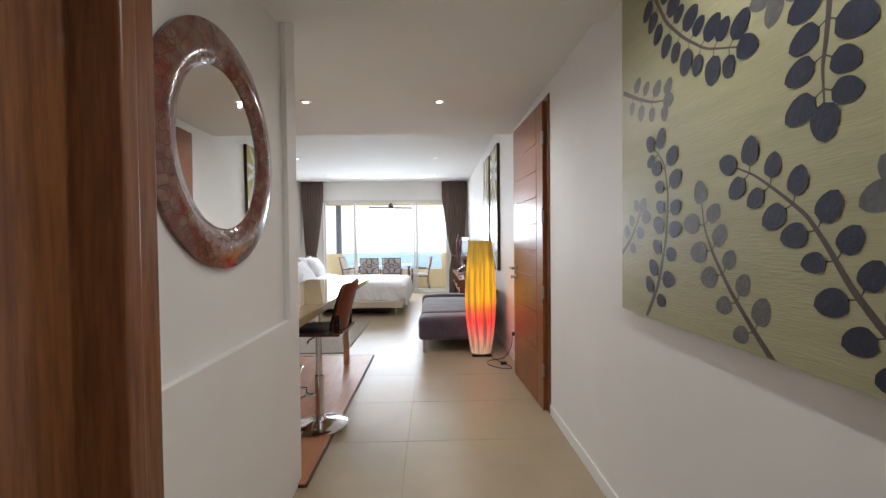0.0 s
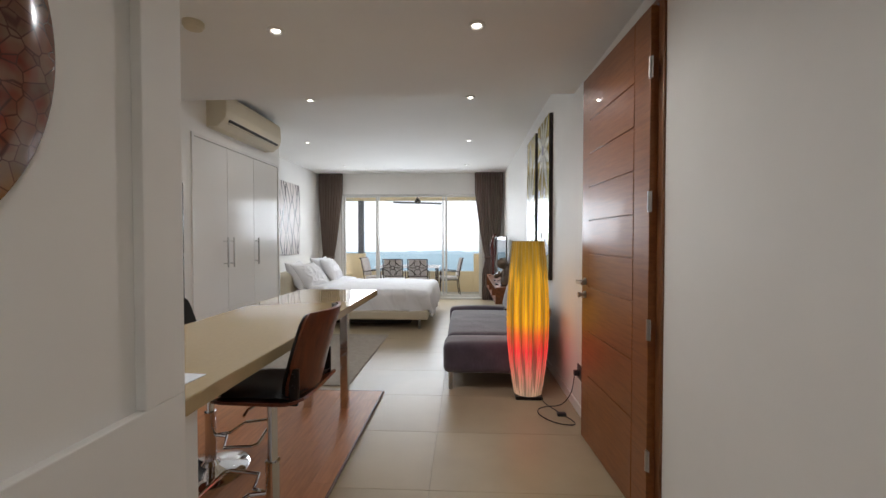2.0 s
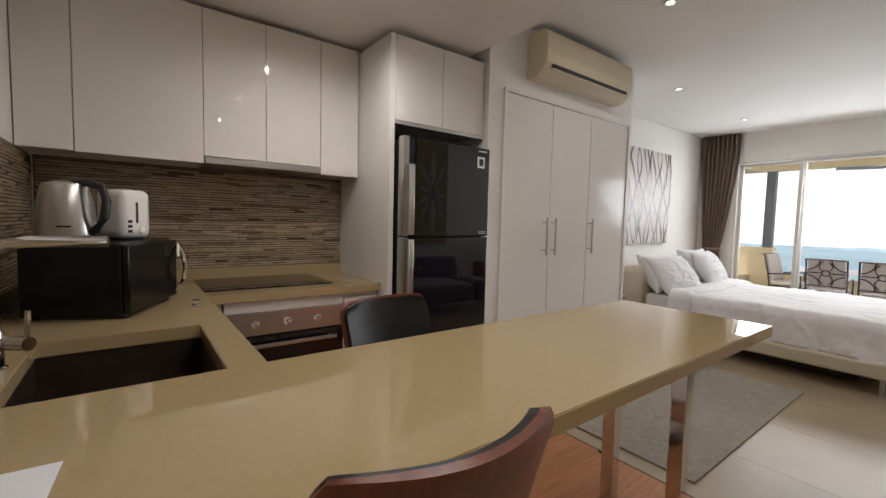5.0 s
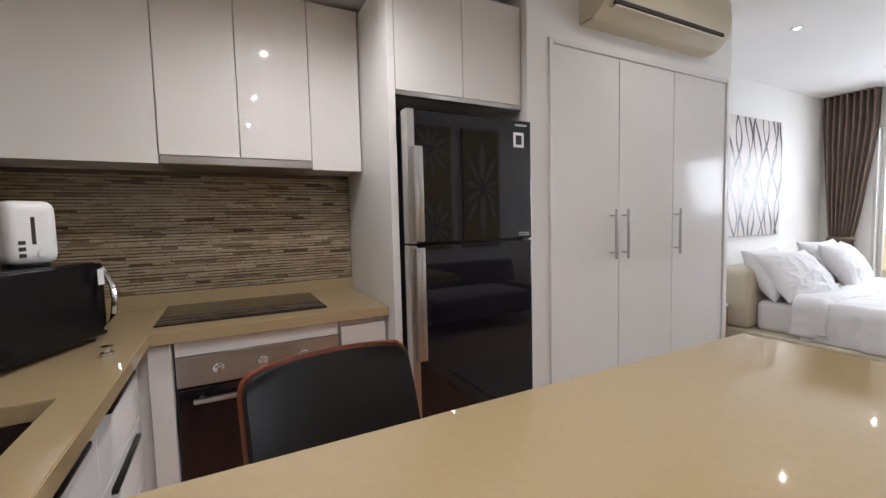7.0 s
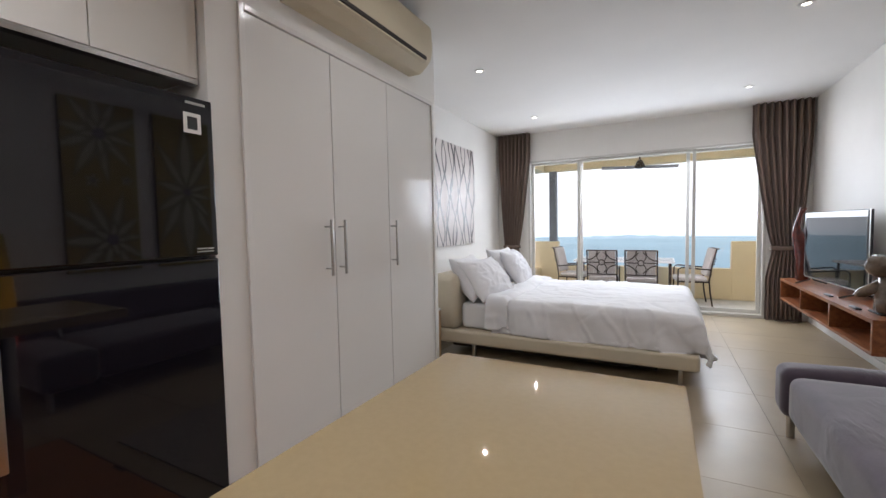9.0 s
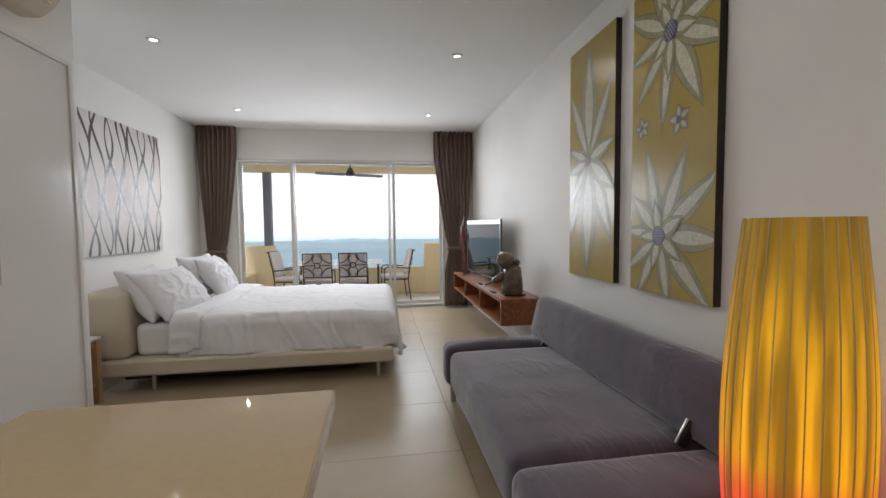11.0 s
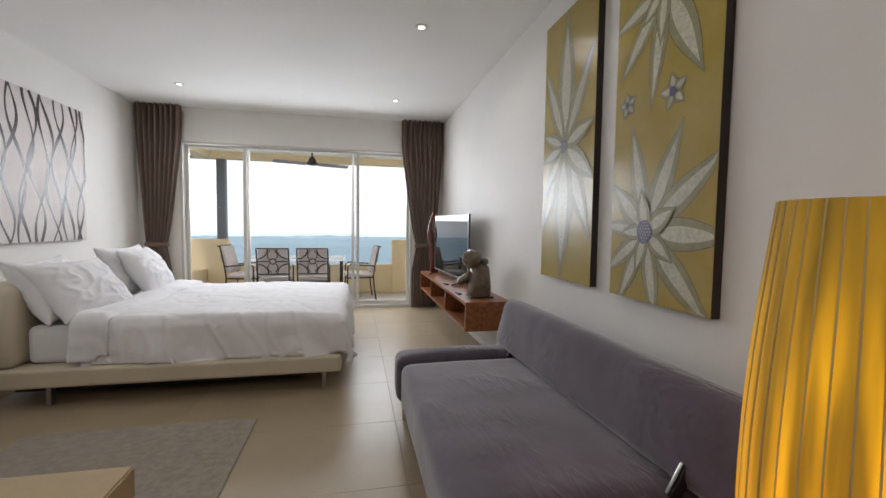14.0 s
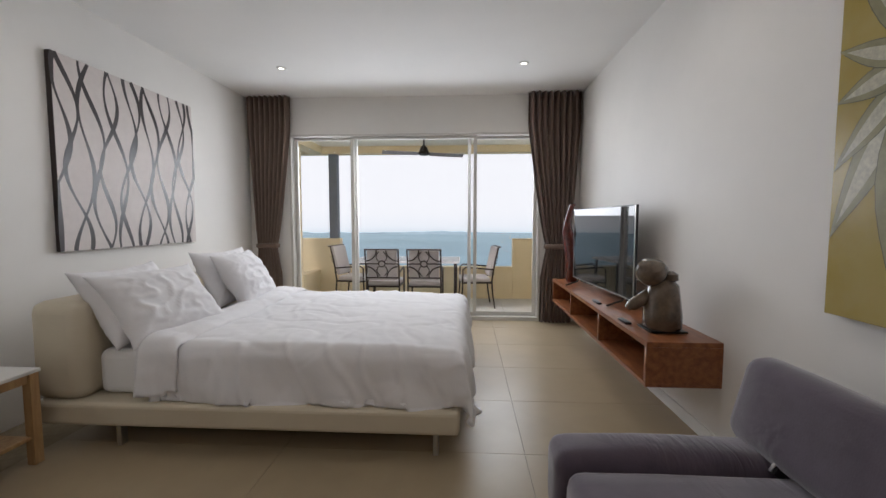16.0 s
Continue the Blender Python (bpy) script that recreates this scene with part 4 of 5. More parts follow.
def bent(bm):
    """The neck leans and curls a little."""
    for v in bm.verts:
        k = max(0.0, v.co.z - 0.35)
        v.co.x += -0.10 * k + 0.5 * max(0, k - 0.28) ** 1.5 - 0.03 * math.sin(k * 6)
    return moved(bm, pose(1.01, 10.06, HZ1))


M["red_lacquer"] = mat("dark_red_lacquer", (0.13, 0.022, 0.014), 0.2, var=0.5, scale=14, coat=0.4)
vase = tagged(part("tall_vase", bent(lathe([(0.05, 0.0), (0.062, 0.02), (0.068, 0.25), (0.075, 0.40), (0.060, 0.55), (0.032, 0.66), (0.026, 0.78), (0.034, 0.86), (0.020, 0.86)], (0, 0, 0), 28)), M["red_lacquer"]), "tall slender dark red lacquered vase on the shelf", "vase")



def statue_bm():
    a = lathe([(0.10, 0.0), (0.115, 0.02), (0.11, 0.10), (0.10, 0.22), (0.085, 0.30), (0.05, 0.34)], (0, 0, 0), 24)
    b = moved(lathe([(0.01, -0.10), (0.06, -0.085), (0.092, -0.03), (0.095, 0.02), (0.07, 0.07), (0.01, 0.095)], (0, 0, 0), 24), pose(-0.085, -0.02, 0.39, 35, -20, 0))
    c = moved(lathe([(0.02, -0.12), (0.042, -0.08), (0.045, 0.05), (0.02, 0.10)], (0, 0, 0), 16), pose(-0.11, 0.02, 0.20, 0, 55, 0))
    d = moved(lathe([(0.01, -0.04), (0.04, -0.02), (0.04, 0.02), (0.01, 0.04)], (0, 0, 0), 16), pose(0.03, -0.03, 0.36, 0, 0, 0))
    e = merge(a, b, c, d)
    for v in e.verts:
        v.co += v.normal * 0.0 + Vector((noise.noise(v.co * 14), noise.noise(v.co * 14 + Vector((3, 1, 2))), 0)) * 0.008
    return e


M["glaze"] = mat("brown_stone_glaze", (0.17, 0.12, 0.08), 0.16, var=0.6, scale=9, bump=0.3, bscale=30, coat=0.5)
statue = tagged(part("stone_figure", moved(statue_bm(), pose(1.06, 8.02, HZ1 + 0.012) @ Matrix.Diagonal((1, 1, 0.9, 1))), M["glaze"]), "glazed brown and grey stone figure bending over", "statue")
rest = tagged(part("figure_plinth", boxes((0.95, 1.17, 7.92, 8.12, HZ1, HZ1 + 0.013), bevel=0.003), M["dark_metal"]), "thin dark base plate under the stone figure", "base")
remote = tagged(part("remote_control", boxes((0.90, 0.935, 8.78, 8.93, HZ1, HZ1 + 0.016), bevel=0.004), M["black_plastic"]), "black remote control lying on the shelf", "remote control")
remote2 = tagged(part("remote_control", boxes((0.88, 0.92, 8.13, 8.27, HZ1, HZ1 + 0.016), bevel=0.004), M["black_plastic"]), "black remote control lying beside the stone figure", "remote control")


# ---- curtains ----
def curtain(name, x_out, x_in, y, side):
    t = thing(name, "brown floor-length curtain gathered by a tie", "curtain", ((x_out + x_in) / 2, y, 0.01), "window curtains")
    bm = bmesh.new()
    g = []
    n, rows = 90, 40
    w = abs(x_in - x_out)
    for i in range(rows + 1):
        z = 0.015 + (CEIL - 0.02) * i / rows
        if z > 0.98:
            k = min(1.0, (z - 0.98) / 1.5)
            width = 0.46 + 0.54 * (k ** 0.75)
        else:
            k = (0.98 - z) / 0.98
            width = 0.46 + 0.16 * min(1, k * 2.5)
        lean = 0.34 * (1 - width)
        row = []
        for j in range(n + 1):
            u = j / n
            x = x_out + side * w * (lean * 0.9 + u * width)
            amp = 0.045 if z > 0.98 else 0.04
            d = amp * math.sin(u * math.tau * 8.5 + 0.5 * math.sin(z * 1.3)) + 0.012 * noise.noise(Vector((u * 9, z * 1.2, y)))
            row.append(bm.verts.new((x, y + d * (0.5 + 0.5 * width), z)))
        g.append(row)
    for i in range(rows):
        for j in range(n):
            bm.faces.new((g[i][j], g[i][j + 1], g[i + 1][j + 1], g[i + 1][j]))
    c = part("cloth", bm, M["curtain"], t, smooth=180)
    s = c.modifiers.new("thick", "SOLIDIFY")
    s.thickness = 0.004
    xa, xb = sorted((x_out + side * w * 0.15, x_out + side * w * 0.66))
    part("tie", boxes((xa, xb, y - 0.055, y + 0.055, 0.95, 1.01), bevel=0.02, seg=3), M["curtain"], t)
    return t


curtain("curtain", WEST + 0.04, -2.43, NORTH - 0.10, 1)
curtain("curtain", EAST - 0.03, 0.60, NORTH - 0.10, -1)


# ---- pictures ----
def petal(bm, cx, cy, ang, length, width, z, tip=1.0, lay=None):
    n = 9
    z += 0.00007 * (len(bm.faces) % 24)
    left, right = [], []
    for i in range(n + 1):
        s = i / n
        w = width / 2 * math.sin(math.pi * s ** 0.8) ** tip
        px, py = s * length, w
        c, sn = math.cos(ang), math.sin(ang)
        left.append((cx + c * px - sn * py, cy + sn * px + c * py))
        right.append((cx + c * px + sn * py, cy + sn * px - c * py))
    pts = left + right[::-1][1:-1]
    if lay:
        x0, x1, y0, y1 = lay
        pts = [(min(max(a, x0), x1), min(max(b, y0), y1)) for a, b in pts]
    vs = [bm.verts.new((a, b, z)) for a, b in pts]
    try:
        bm.faces.new(vs)
    except ValueError:
        pass


def ribbon(bm, pts, w, z):
    prev = None
    for i, p in enumerate(pts):
        a, b = pts[max(0, i - 1)], pts[min(len(pts) - 1, i + 1)]
        d = Vector((b[0] - a[0], b[1] - a[1])).normalized()
        nrm = Vector((-d.y, d.x)) * (w[i] if isinstance(w, list) else w) / 2
        cur = (bm.verts.new((p[0] + nrm.x, p[1] + nrm.y, z)), bm.verts.new((p[0] - nrm.x, p[1] - nrm.y, z)))
        if prev:
            bm.faces.new((prev[0], prev[1], cur[1], cur[0]))
        prev = cur


def solid(bm, h=0.002):
    r = bmesh.ops.extrude_face_region(bm, geom=bm.faces[:])
    for v in [e for e in r["geom"] if isinstance(e, bmesh.types.BMVert)]:
        v.co.z += h
    return bm


def picture(name, label, w, h, depth, place, canvas, edge):
    t = thing(name, label, "painting", place.translation)
    t["face"] = 1
    part("canvas", moved(boxes((0, w, 0, h, 0, depth)), place), edge, t, "", 0)
    part("painted_ground", moved(boxes((0.001, w - 0.001, 0.001, h - 0.001, depth, depth + 0.002)), place), canvas, t, "", 0)
    return t


def on_east(y_far, z0):
    """Picture plane on the east wall: u runs towards the entrance, v up, and the face looks west."""
    return Matrix(((0, 0, -1, EAST), (-1, 0, 0, y_far), (0, 1, 0, z0), (0, 0, 0, 1)))


def on_west(y_near, z0):
    return Matrix(((0, 0, 1, WEST), (1, 0, 0, y_near), (0, 1, 0, z0), (0, 0, 0, 1)))


M["outline"] = mat("dark_outline", (0.075, 0.066, 0.032), 0.35)
M["khaki"] = mat("khaki_canvas", (0.40, 0.38, 0.22), 0.36, var=0.12, scale=5, bump=0.4, bscale=34, stretch=(1, 0.6, 5), distance=0.004)
M["navy"] = mat("navy_paint", (0.022, 0.028, 0.050), 0.4, var=0.3, scale=30, bump=0.6, bscale=90)
M["grey_leaf"] = mat("grey_paint", (0.13, 0.13, 0.125), 0.4, var=0.3, scale=30, bump=0.6, bscale=90)
M["stem"] = mat("brown_stem", (0.075, 0.06, 0.05), 0.4, bump=0.5, bscale=80)
M["gold"] = mat("gold_canvas", (0.36, 0.26, 0.035), 0.24, colour2=(0.42, 0.33, 0.10), scale=2.2, bump=0.14, bscale=80)
M["petal_white"] = mat("pale_petal", (0.62, 0.60, 0.47), 0.29, var=0.3, scale=60, bump=0.2, bscale=90, stretch=(1, 1, 1))
M["petal_grey"] = mat("grey_petal_border", (0.31, 0.29, 0.155), 0.29, var=0.25, scale=22, bump=0.15, bscale=60)
M["violet"] = mat("violet_dots", (0.10, 0.09, 0.17), 0.4)
M["linen_canvas"] = mat("pale_pink_canvas", (0.66, 0.60, 0.57), 0.52, var=0.06, scale=20, bump=0.3, bscale=150)
M["charcoal"] = mat("charcoal_lines", (0.045, 0.036, 0.036), 0.3, var=0.3, scale=25)


def clamp_to(bm, w, h):
    for v in bm.verts:
        v.co.x, v.co.y = min(max(v.co.x, 0.002), w - 0.002), min(max(v.co.y, 0.002), h - 0.002)
    bmesh.ops.remove_doubles(bm, verts=bm.verts[:], dist=0.0004)
    return bm


def branch(owner, place, w, h, paint, pts, size, gap=0.085, start=0.12):
    """A painted stem through points with pairs of round leaves along it."""
    size *= 0.86
    fine = []
    for i in range(len(pts) - 1):
        for k in range(8):
            f = k / 8
            fine.append((pts[i][0] * (1 - f) + pts[i + 1][0] * f, pts[i][1] * (1 - f) + pts[i + 1][1] * f))
    fine.append(pts[-1])
    for _ in range(4):
        fine = [fine[0]] + [((fine[i - 1][0] + 2 * fine[i][0] + fine[i + 1][0]) / 4, (fine[i - 1][1] + 2 * fine[i][1] + fine[i + 1][1]) / 4) for i in range(1, len(fine) - 1)] + [fine[-1]]
    n = len(fine)
    stem = bmesh.new()
    ribbon(stem, fine, [0.020 * (1 - 0.78 * i / n) for i in range(n)], 0.0376)
    spots = []
    run = 0.0
    for i in range(1, n):
        a, b = fine[i - 1], fine[i]
        run += math.hypot(b[0] - a[0], b[1] - a[1])
        if run > gap and i > n * start:
            run = 0
            d = math.atan2(b[1] - a[1], b[0] - a[0])
            for sd in (1, -1):
                ang = d + sd * radians(62)
                spots.append((b[0] + math.cos(ang) * 0.022, b[1] + math.sin(ang) * 0.022, ang + sd * 0.1, size * (1.0 + 0.15 * math.sin(i * 2.3 + sd))))
                ribbon(stem, [b, (b[0] + math.cos(ang) * 0.03, b[1] + math.sin(ang) * 0.03)], 0.004, 0.0374)
    d = math.atan2(fine[-1][1] - fine[-3][1], fine[-1][0] - fine[-3][0])
    spots.append((*fine[-1], d, size * 1.05))
    part("stem", moved(clamp_to(stem, w, h), place), M["stem"], owner, "", 0)
    for k, (u, v, ang, ln) in enumerate(spots):
        if not (0 < u < w and 0 < v < h):
            continue
        lf = bmesh.new()
        petal(lf, u, v, ang, ln, ln * 0.78, 0.0378 + 0.00006 * (k % 20) + (0.0013 if paint == "navy" else 0), 0.5)
        part("leaf", moved(clamp_to(lf, w, h), place), M[paint], owner, "", 0)


hw, hh = 1.42, 1.41
place = on_east(1.92, 1.05)
hallpic = picture("painting", "large khaki canvas painted with dark blue and grey leafy branches", hw, hh, 0.035, place, M["khaki"], M["khaki"])
branch(hallpic, place, hw, hh, "navy", [(0.22, 0.0), (0.31, 0.14), (0.36, 0.32), (0.375, 0.47), (0.35, 0.60), (0.28, 0.67)], 0.085, 0.075)
branch(hallpic, place, hw, hh, "grey_leaf", [(0.86, -0.01), (0.78, 0.07), (0.69, 0.17), (0.62, 0.27), (0.58, 0.35), (0.565, 0.43)], 0.09, 0.085)
branch(hallpic, place, hw, hh, "grey_leaf", [(0.02, 0.98), (0.15, 0.91), (0.26, 0.86), (0.34, 0.84)], 0.08, 0.075)
branch(hallpic, place, hw, hh, "navy", [(0.26, 1.34), (0.285, 1.25), (0.36, 1.12), (0.47, 1.01), (0.585, 0.92), (0.72, 0.865)], 0.095, 0.06, 0.02)
branch(hallpic, place, hw, hh, "navy", [(1.01, 1.05), (1.0, 0.90), (0.99, 0.77), (0.98, 0.70), (0.985, 0.62)], 0.10, 0.075)
branch(hallpic, place, hw, hh, "navy", [(1.30, -0.05), (1.116, 0.13), (1.05, 0.21), (0.995, 0.30), (0.945, 0.37), (0.87, 0.43), (0.785, 0.49), (0.72, 0.52)], 0.085, 0.082, 0.08)
branch(hallpic, place, hw, hh, "grey_leaf", [(0.0, 0.25), (0.10, 0.33), (0.17, 0.43)], 0.075, 0.07)
branch(hallpic, place, hw, hh, "grey_leaf", [(1.30, 0.28), (1.16, 0.42)], 0.09, 0.08)
branch(hallpic, place, hw, hh, "grey_leaf", [(0.92, 1.12), (0.88, 0.98), (0.86, 0.93)], 0.085, 0.08)
branch(hallpic, place, hw, hh, "navy", [(1.32, 1.30), (1.25, 1.05), (1.27, 0.80)], 0.095, 0.08)


def flower_picture(y_far, flowers, dots, label):
    """flowers: heart u, v and radius, then petals as tip u, tip v and width."""
    w, h = 0.64, 1.72
    pl = on_east(y_far, 0.955)
    t = picture("painting", label, w, h, 0.04, pl, M["gold"], M["canvas_edge"])
    hearts = []
    lay = (0.003, w - 0.003, 0.003, h - 0.003)
    made = [0]

    def one(cx, cy, tu, tv, pw, z):
        a, ln = math.atan2(tv - cy, tu - cx), math.hypot(tu - cx, tv - cy)
        ca, sa = math.cos(a), math.sin(a)
        z += 0.0002 * made[0] % 0.0024
        made[0] += 1
        layers = ("petal", "outline", "", 0.004, 0.006, 0.0), ("border", "petal_grey", "grey-olive border", 0.0, 0.0, 0.00006), ("core", "petal_white", "pale ribbed core", None, None, 0.00012)
        root = t
        for nm, mk, lb, dl, dw, dz in layers:
            pb = bmesh.new()
            if dl is None:
                petal(pb, cx + 0.10 * ln * ca, cy + 0.10 * ln * sa, a, ln * 0.80, pw * 0.50, z + dz, 1.1, lay)
            else:
                petal(pb, cx, cy, a, ln + dl, pw + dw, z + dz, 1.1, lay)
            bmesh.ops.remove_doubles(pb, verts=pb.verts[:], dist=0.0004)
            ob = part(nm, moved(pb, pl), M[mk], root, lb, 0)
            if nm == "petal":
                root = ob
    for (cx, cy, hr), long_petals, short_petals in flowers:
        for tu, tv, pw in long_petals:
            one(cx, cy, tu, tv, pw, 0.0422)
        for tu, tv, pw in short_petals:
            one(cx, cy, tu, tv, pw, 0.0448)
        hearts.append((cx - hr, cy, hr * 2))
    for cx, cy, r in dots:
        for k in range(5):
            a = 0.5 + k * math.tau / 5
            one(cx, cy, cx + r * math.cos(a), cy + r * math.sin(a), r * 0.62, 0.0422)
        hearts.append((cx - r * 0.25, cy, r * 0.5))
    for hx_, hy_, hr_ in hearts:
        heart = bmesh.new()
        petal(heart, hx_, hy_, 0, hr_, hr_, 0.0476, 0.5, lay)
        ht = part("flower_heart", moved(heart, pl), M["violet"], t, "violet flower centre", 0)
        if hr_ > 0.05:
            dotm = bmesh.new()
            for i in range(-2, 3):
                for j in range(-3, 4):
                    du, dv = (i + 0.5 * (j % 2)) * hr_ * 0.17, j * hr_ * 0.13
                    if math.hypot(du, dv) < hr_ * 0.42:
                        petal(dotm, hx_ + hr_ / 2 + du - 0.004, hy_ + dv, 0, 0.008, 0.008, 0.0484, 0.5, lay)
            part("dots", moved(dotm, pl), M["petal_white"], ht, "pale dots", 0)["kind"] = "stuff"
    return t


flower_picture(6.24, [
    ((0.261, 0.326, 0.055), ((0.134, 0.846, 0.11), (0.466, 0.802, 0.12), (0.70, 0.66, 0.12), (0.74, 0.31, 0.14), (0.66, -0.06, 0.13), (0.345, -0.10, 0.10), (0.06, -0.06, 0.09), (-0.06, 0.10, 0.09), (-0.08, 0.36, 0.08), (0.0, 0.57, 0.11)),
     ((0.224, 0.526, 0.085), (0.441, 0.434, 0.10), (0.437, 0.193, 0.09), (0.201, 0.129, 0.08), (0.084, 0.321, 0.075))),
    ((0.328, 1.402, 0.055), ((0.557, 0.949, 0.14), (0.263, 0.88, 0.10), (0.03, 1.065, 0.10), (-0.04, 1.32, 0.09), (-0.06, 1.63, 0.12), (0.72, 1.47, 0.11), (0.74, 1.20, 0.12), (0.16, 1.80, 0.11), (0.376, 1.84, 0.11), (0.60, 1.76, 0.11)),
     ((0.19, 1.28, 0.08), (0.31, 1.15, 0.08), (0.51, 1.37, 0.09), (0.25, 1.58, 0.085), (0.43, 1.57, 0.085)))],
    [(0.10, 0.945, 0.066), (0.40, 0.925, 0.082)], "tall gold canvas with pale daisy-like flowers and dark edges")
flower_picture(7.07, [((0.30, 0.865, 0.045), ((0.297, 1.70, 0.22), (0.01, 1.42, 0.13), (0.63, 1.43, 0.13), (0.63, 0.26, 0.17), (0.0, 0.29, 0.14), (0.0, 0.54, 0.10), (0.285, 0.015, 0.25)),
                                                 ((0.66, 0.62, 0.14), (0.0, 0.79, 0.10), (0.0, 0.98, 0.09), (0.66, 0.97, 0.12)))],
               [], "tall gold canvas with one pale pointed flower and dark edges")

aw, ah = 1.44, 1.38
apl = on_west(8.13, 1.09)
wavepic = picture("painting", "pale square canvas crossed by flowing dark wavy lines", aw, ah, 0.04, apl, M["linen_canvas"], M["canvas_edge"])
for k in range(15):
    x0 = 0.03 + k * 0.098
    sgn = 1 if k % 2 else -1
    pts = []
    for i in range(41):
        v = i / 40
        x = x0 + sgn * 0.075 * math.sin(v * math.tau * (1.35 + 0.15 * math.sin(k * 2.1)) + k * 0.9) + (0.5 - v) * 0.10 * sgn
        pts.append((min(max(x, 0.004), aw - 0.004), v * (ah - 0.004) + 0.002))
    lines = bmesh.new()
    ribbon(lines, pts, [0.028 + 0.010 * math.sin(i * 0.35 + k) for i in range(41)], 0.0425 + 0.0001 * k)
    part("wavy_line", moved(lines, apl), M["charcoal"], wavepic, "", 0)

# ---- round mirror in the hall ----
mir = thing("round_mirror", "round mirror with a broad mottled red-brown shell frame", "mirror", (FIELD, 1.608, 1.718))
MP = Matrix(((0, 0, 1, FIELD), (1, 0, 0, 1.608), (0, 1, 0, 1.718), (0, 0, 0, 1)))
RO, RI = 0.455, 0.296
M["shell"] = mat("mottled_shell", (0.17, 0.034, 0.022), 0.16, colour2=(0.20, 0.115, 0.075), scale=15, coat=0.5, detail=2.0)


def add_inlay(m, scale):
    """Thin dark joints between irregular inlaid chips, each chip of its own tone."""
    n, li = m.node_tree.nodes, m.node_tree.links
    bs = n["Principled BSDF"]
    src = bs.inputs["Base Color"].links[0].from_socket
    tc, cell, edge = n.new("ShaderNodeTexCoord"), n.new("ShaderNodeTexVoronoi"), n.new("ShaderNodeTexVoronoi")
    edge.feature = "DISTANCE_TO_EDGE"
    for v in (cell, edge):
        v.inputs["Scale"].default_value = scale
        li.new(tc.outputs["Object"], v.inputs["Vector"])
    tone, mul, lt, mix = n.new("ShaderNodeMapRange"), n.new("ShaderNodeHueSaturation"), n.new("ShaderNodeMapRange"), n.new("ShaderNodeMix")
    tone.inputs["To Min"].default_value, tone.inputs["To Max"].default_value = 0.7, 1.25
    li.new(cell.outputs["Color"], tone.inputs["Value"]), li.new(tone.outputs[0], mul.inputs["Value"]), li.new(src, mul.inputs["Color"])
    lt.inputs["From Min"].default_value, lt.inputs["From Max"].default_value = 0.015, 0.05
    li.new(edge.outputs["Distance"], lt.inputs["Value"])
    mix.data_type = "RGBA"
    mix.inputs["A"].default_value = (0.085, 0.032, 0.024, 1)
    li.new(lt.outputs[0], mix.inputs["Factor"]), li.new(mul.outputs[0], mix.inputs["B"])
    li.new(mix.outputs["Result"], bs.inputs["Base Color"])


add_inlay(M["shell"], 30.0)
ring = [(RI, 0.012), (RI + 0.01, 0.022), (RI + 0.065, 0.034), (RO - 0.055, 0.030), (RO - 0.012, 0.018), (RO - 0.012, 0.004), (RI, 0.004)]
bm = bmesh.new()
loops = []
for k in range(96):
    a = k * math.tau / 96
    loops.append([bm.verts.new((r * math.cos(a), r * math.sin(a), z)) for r, z in ring])
for k in range(96):
    for i in range(len(ring)):
        bm.faces.new((loops[k][i], loops[k][(i + 1) % len(ring)], loops[(k + 1) % 96][(i + 1) % len(ring)], loops[(k + 1) % 96][i]))
part("frame", moved(bm, MP), M["shell"], mir, "mottled red-brown shell inlay frame")
part("mirror_glass", moved(lathe([(0.0, 0.008), (RI, 0.008), (RI, 0.010), (0.0, 0.0105)], sides=96), MP), M["mirror"], mir, "clear mirror glass")
bead_mesh = mesh_of("rim_bead", boxes((-0.004, 0.004, -0.0115, 0.0115, 0, 0.024), bevel=0.0015, seg=1), M["chrome"], 0)
for k in range(120):
    a = k * math.tau / 120
    bead = new("rim_bead", bead_mesh)
    bead.parent = mir
    bead.matrix_world = MP @ pose((RO + 0.001) * math.cos(a), (RO + 0.001) * math.sin(a), 0.003, 0, 0, math.degrees(a))
stud_mesh = mesh_of("inner_bead", lathe([(0.0045, 0.0), (0.0045, 0.004), (0.002, 0.007), (0.0, 0.0075)], sides=8), M["chrome"], 60)
for k in range(90):
    a = k * math.tau / 90
    bead = new("inner_bead", stud_mesh)
    bead.parent = mir
    bead.matrix_world = MP @ pose((RI - 0.004) * math.cos(a), (RI - 0.004) * math.sin(a), 0.0105, 0, 0, 0)
clock = tagged(part("wall_clock", moved(merge(lathe([(0.0, 0.0), (0.14, 0.0), (0.15, 0.02), (0.135, 0.03), (0.13, 0.018), (0.0, 0.018)], sides=48)), Matrix(((1, 0, 0, -1.47), (0, 0, 1, KITCHEN), (0, 1, 0, 1.97), (0, 0, 0, 1)))), M["steel"]), "round grey metal plate on the kitchen wall", "wall plate")


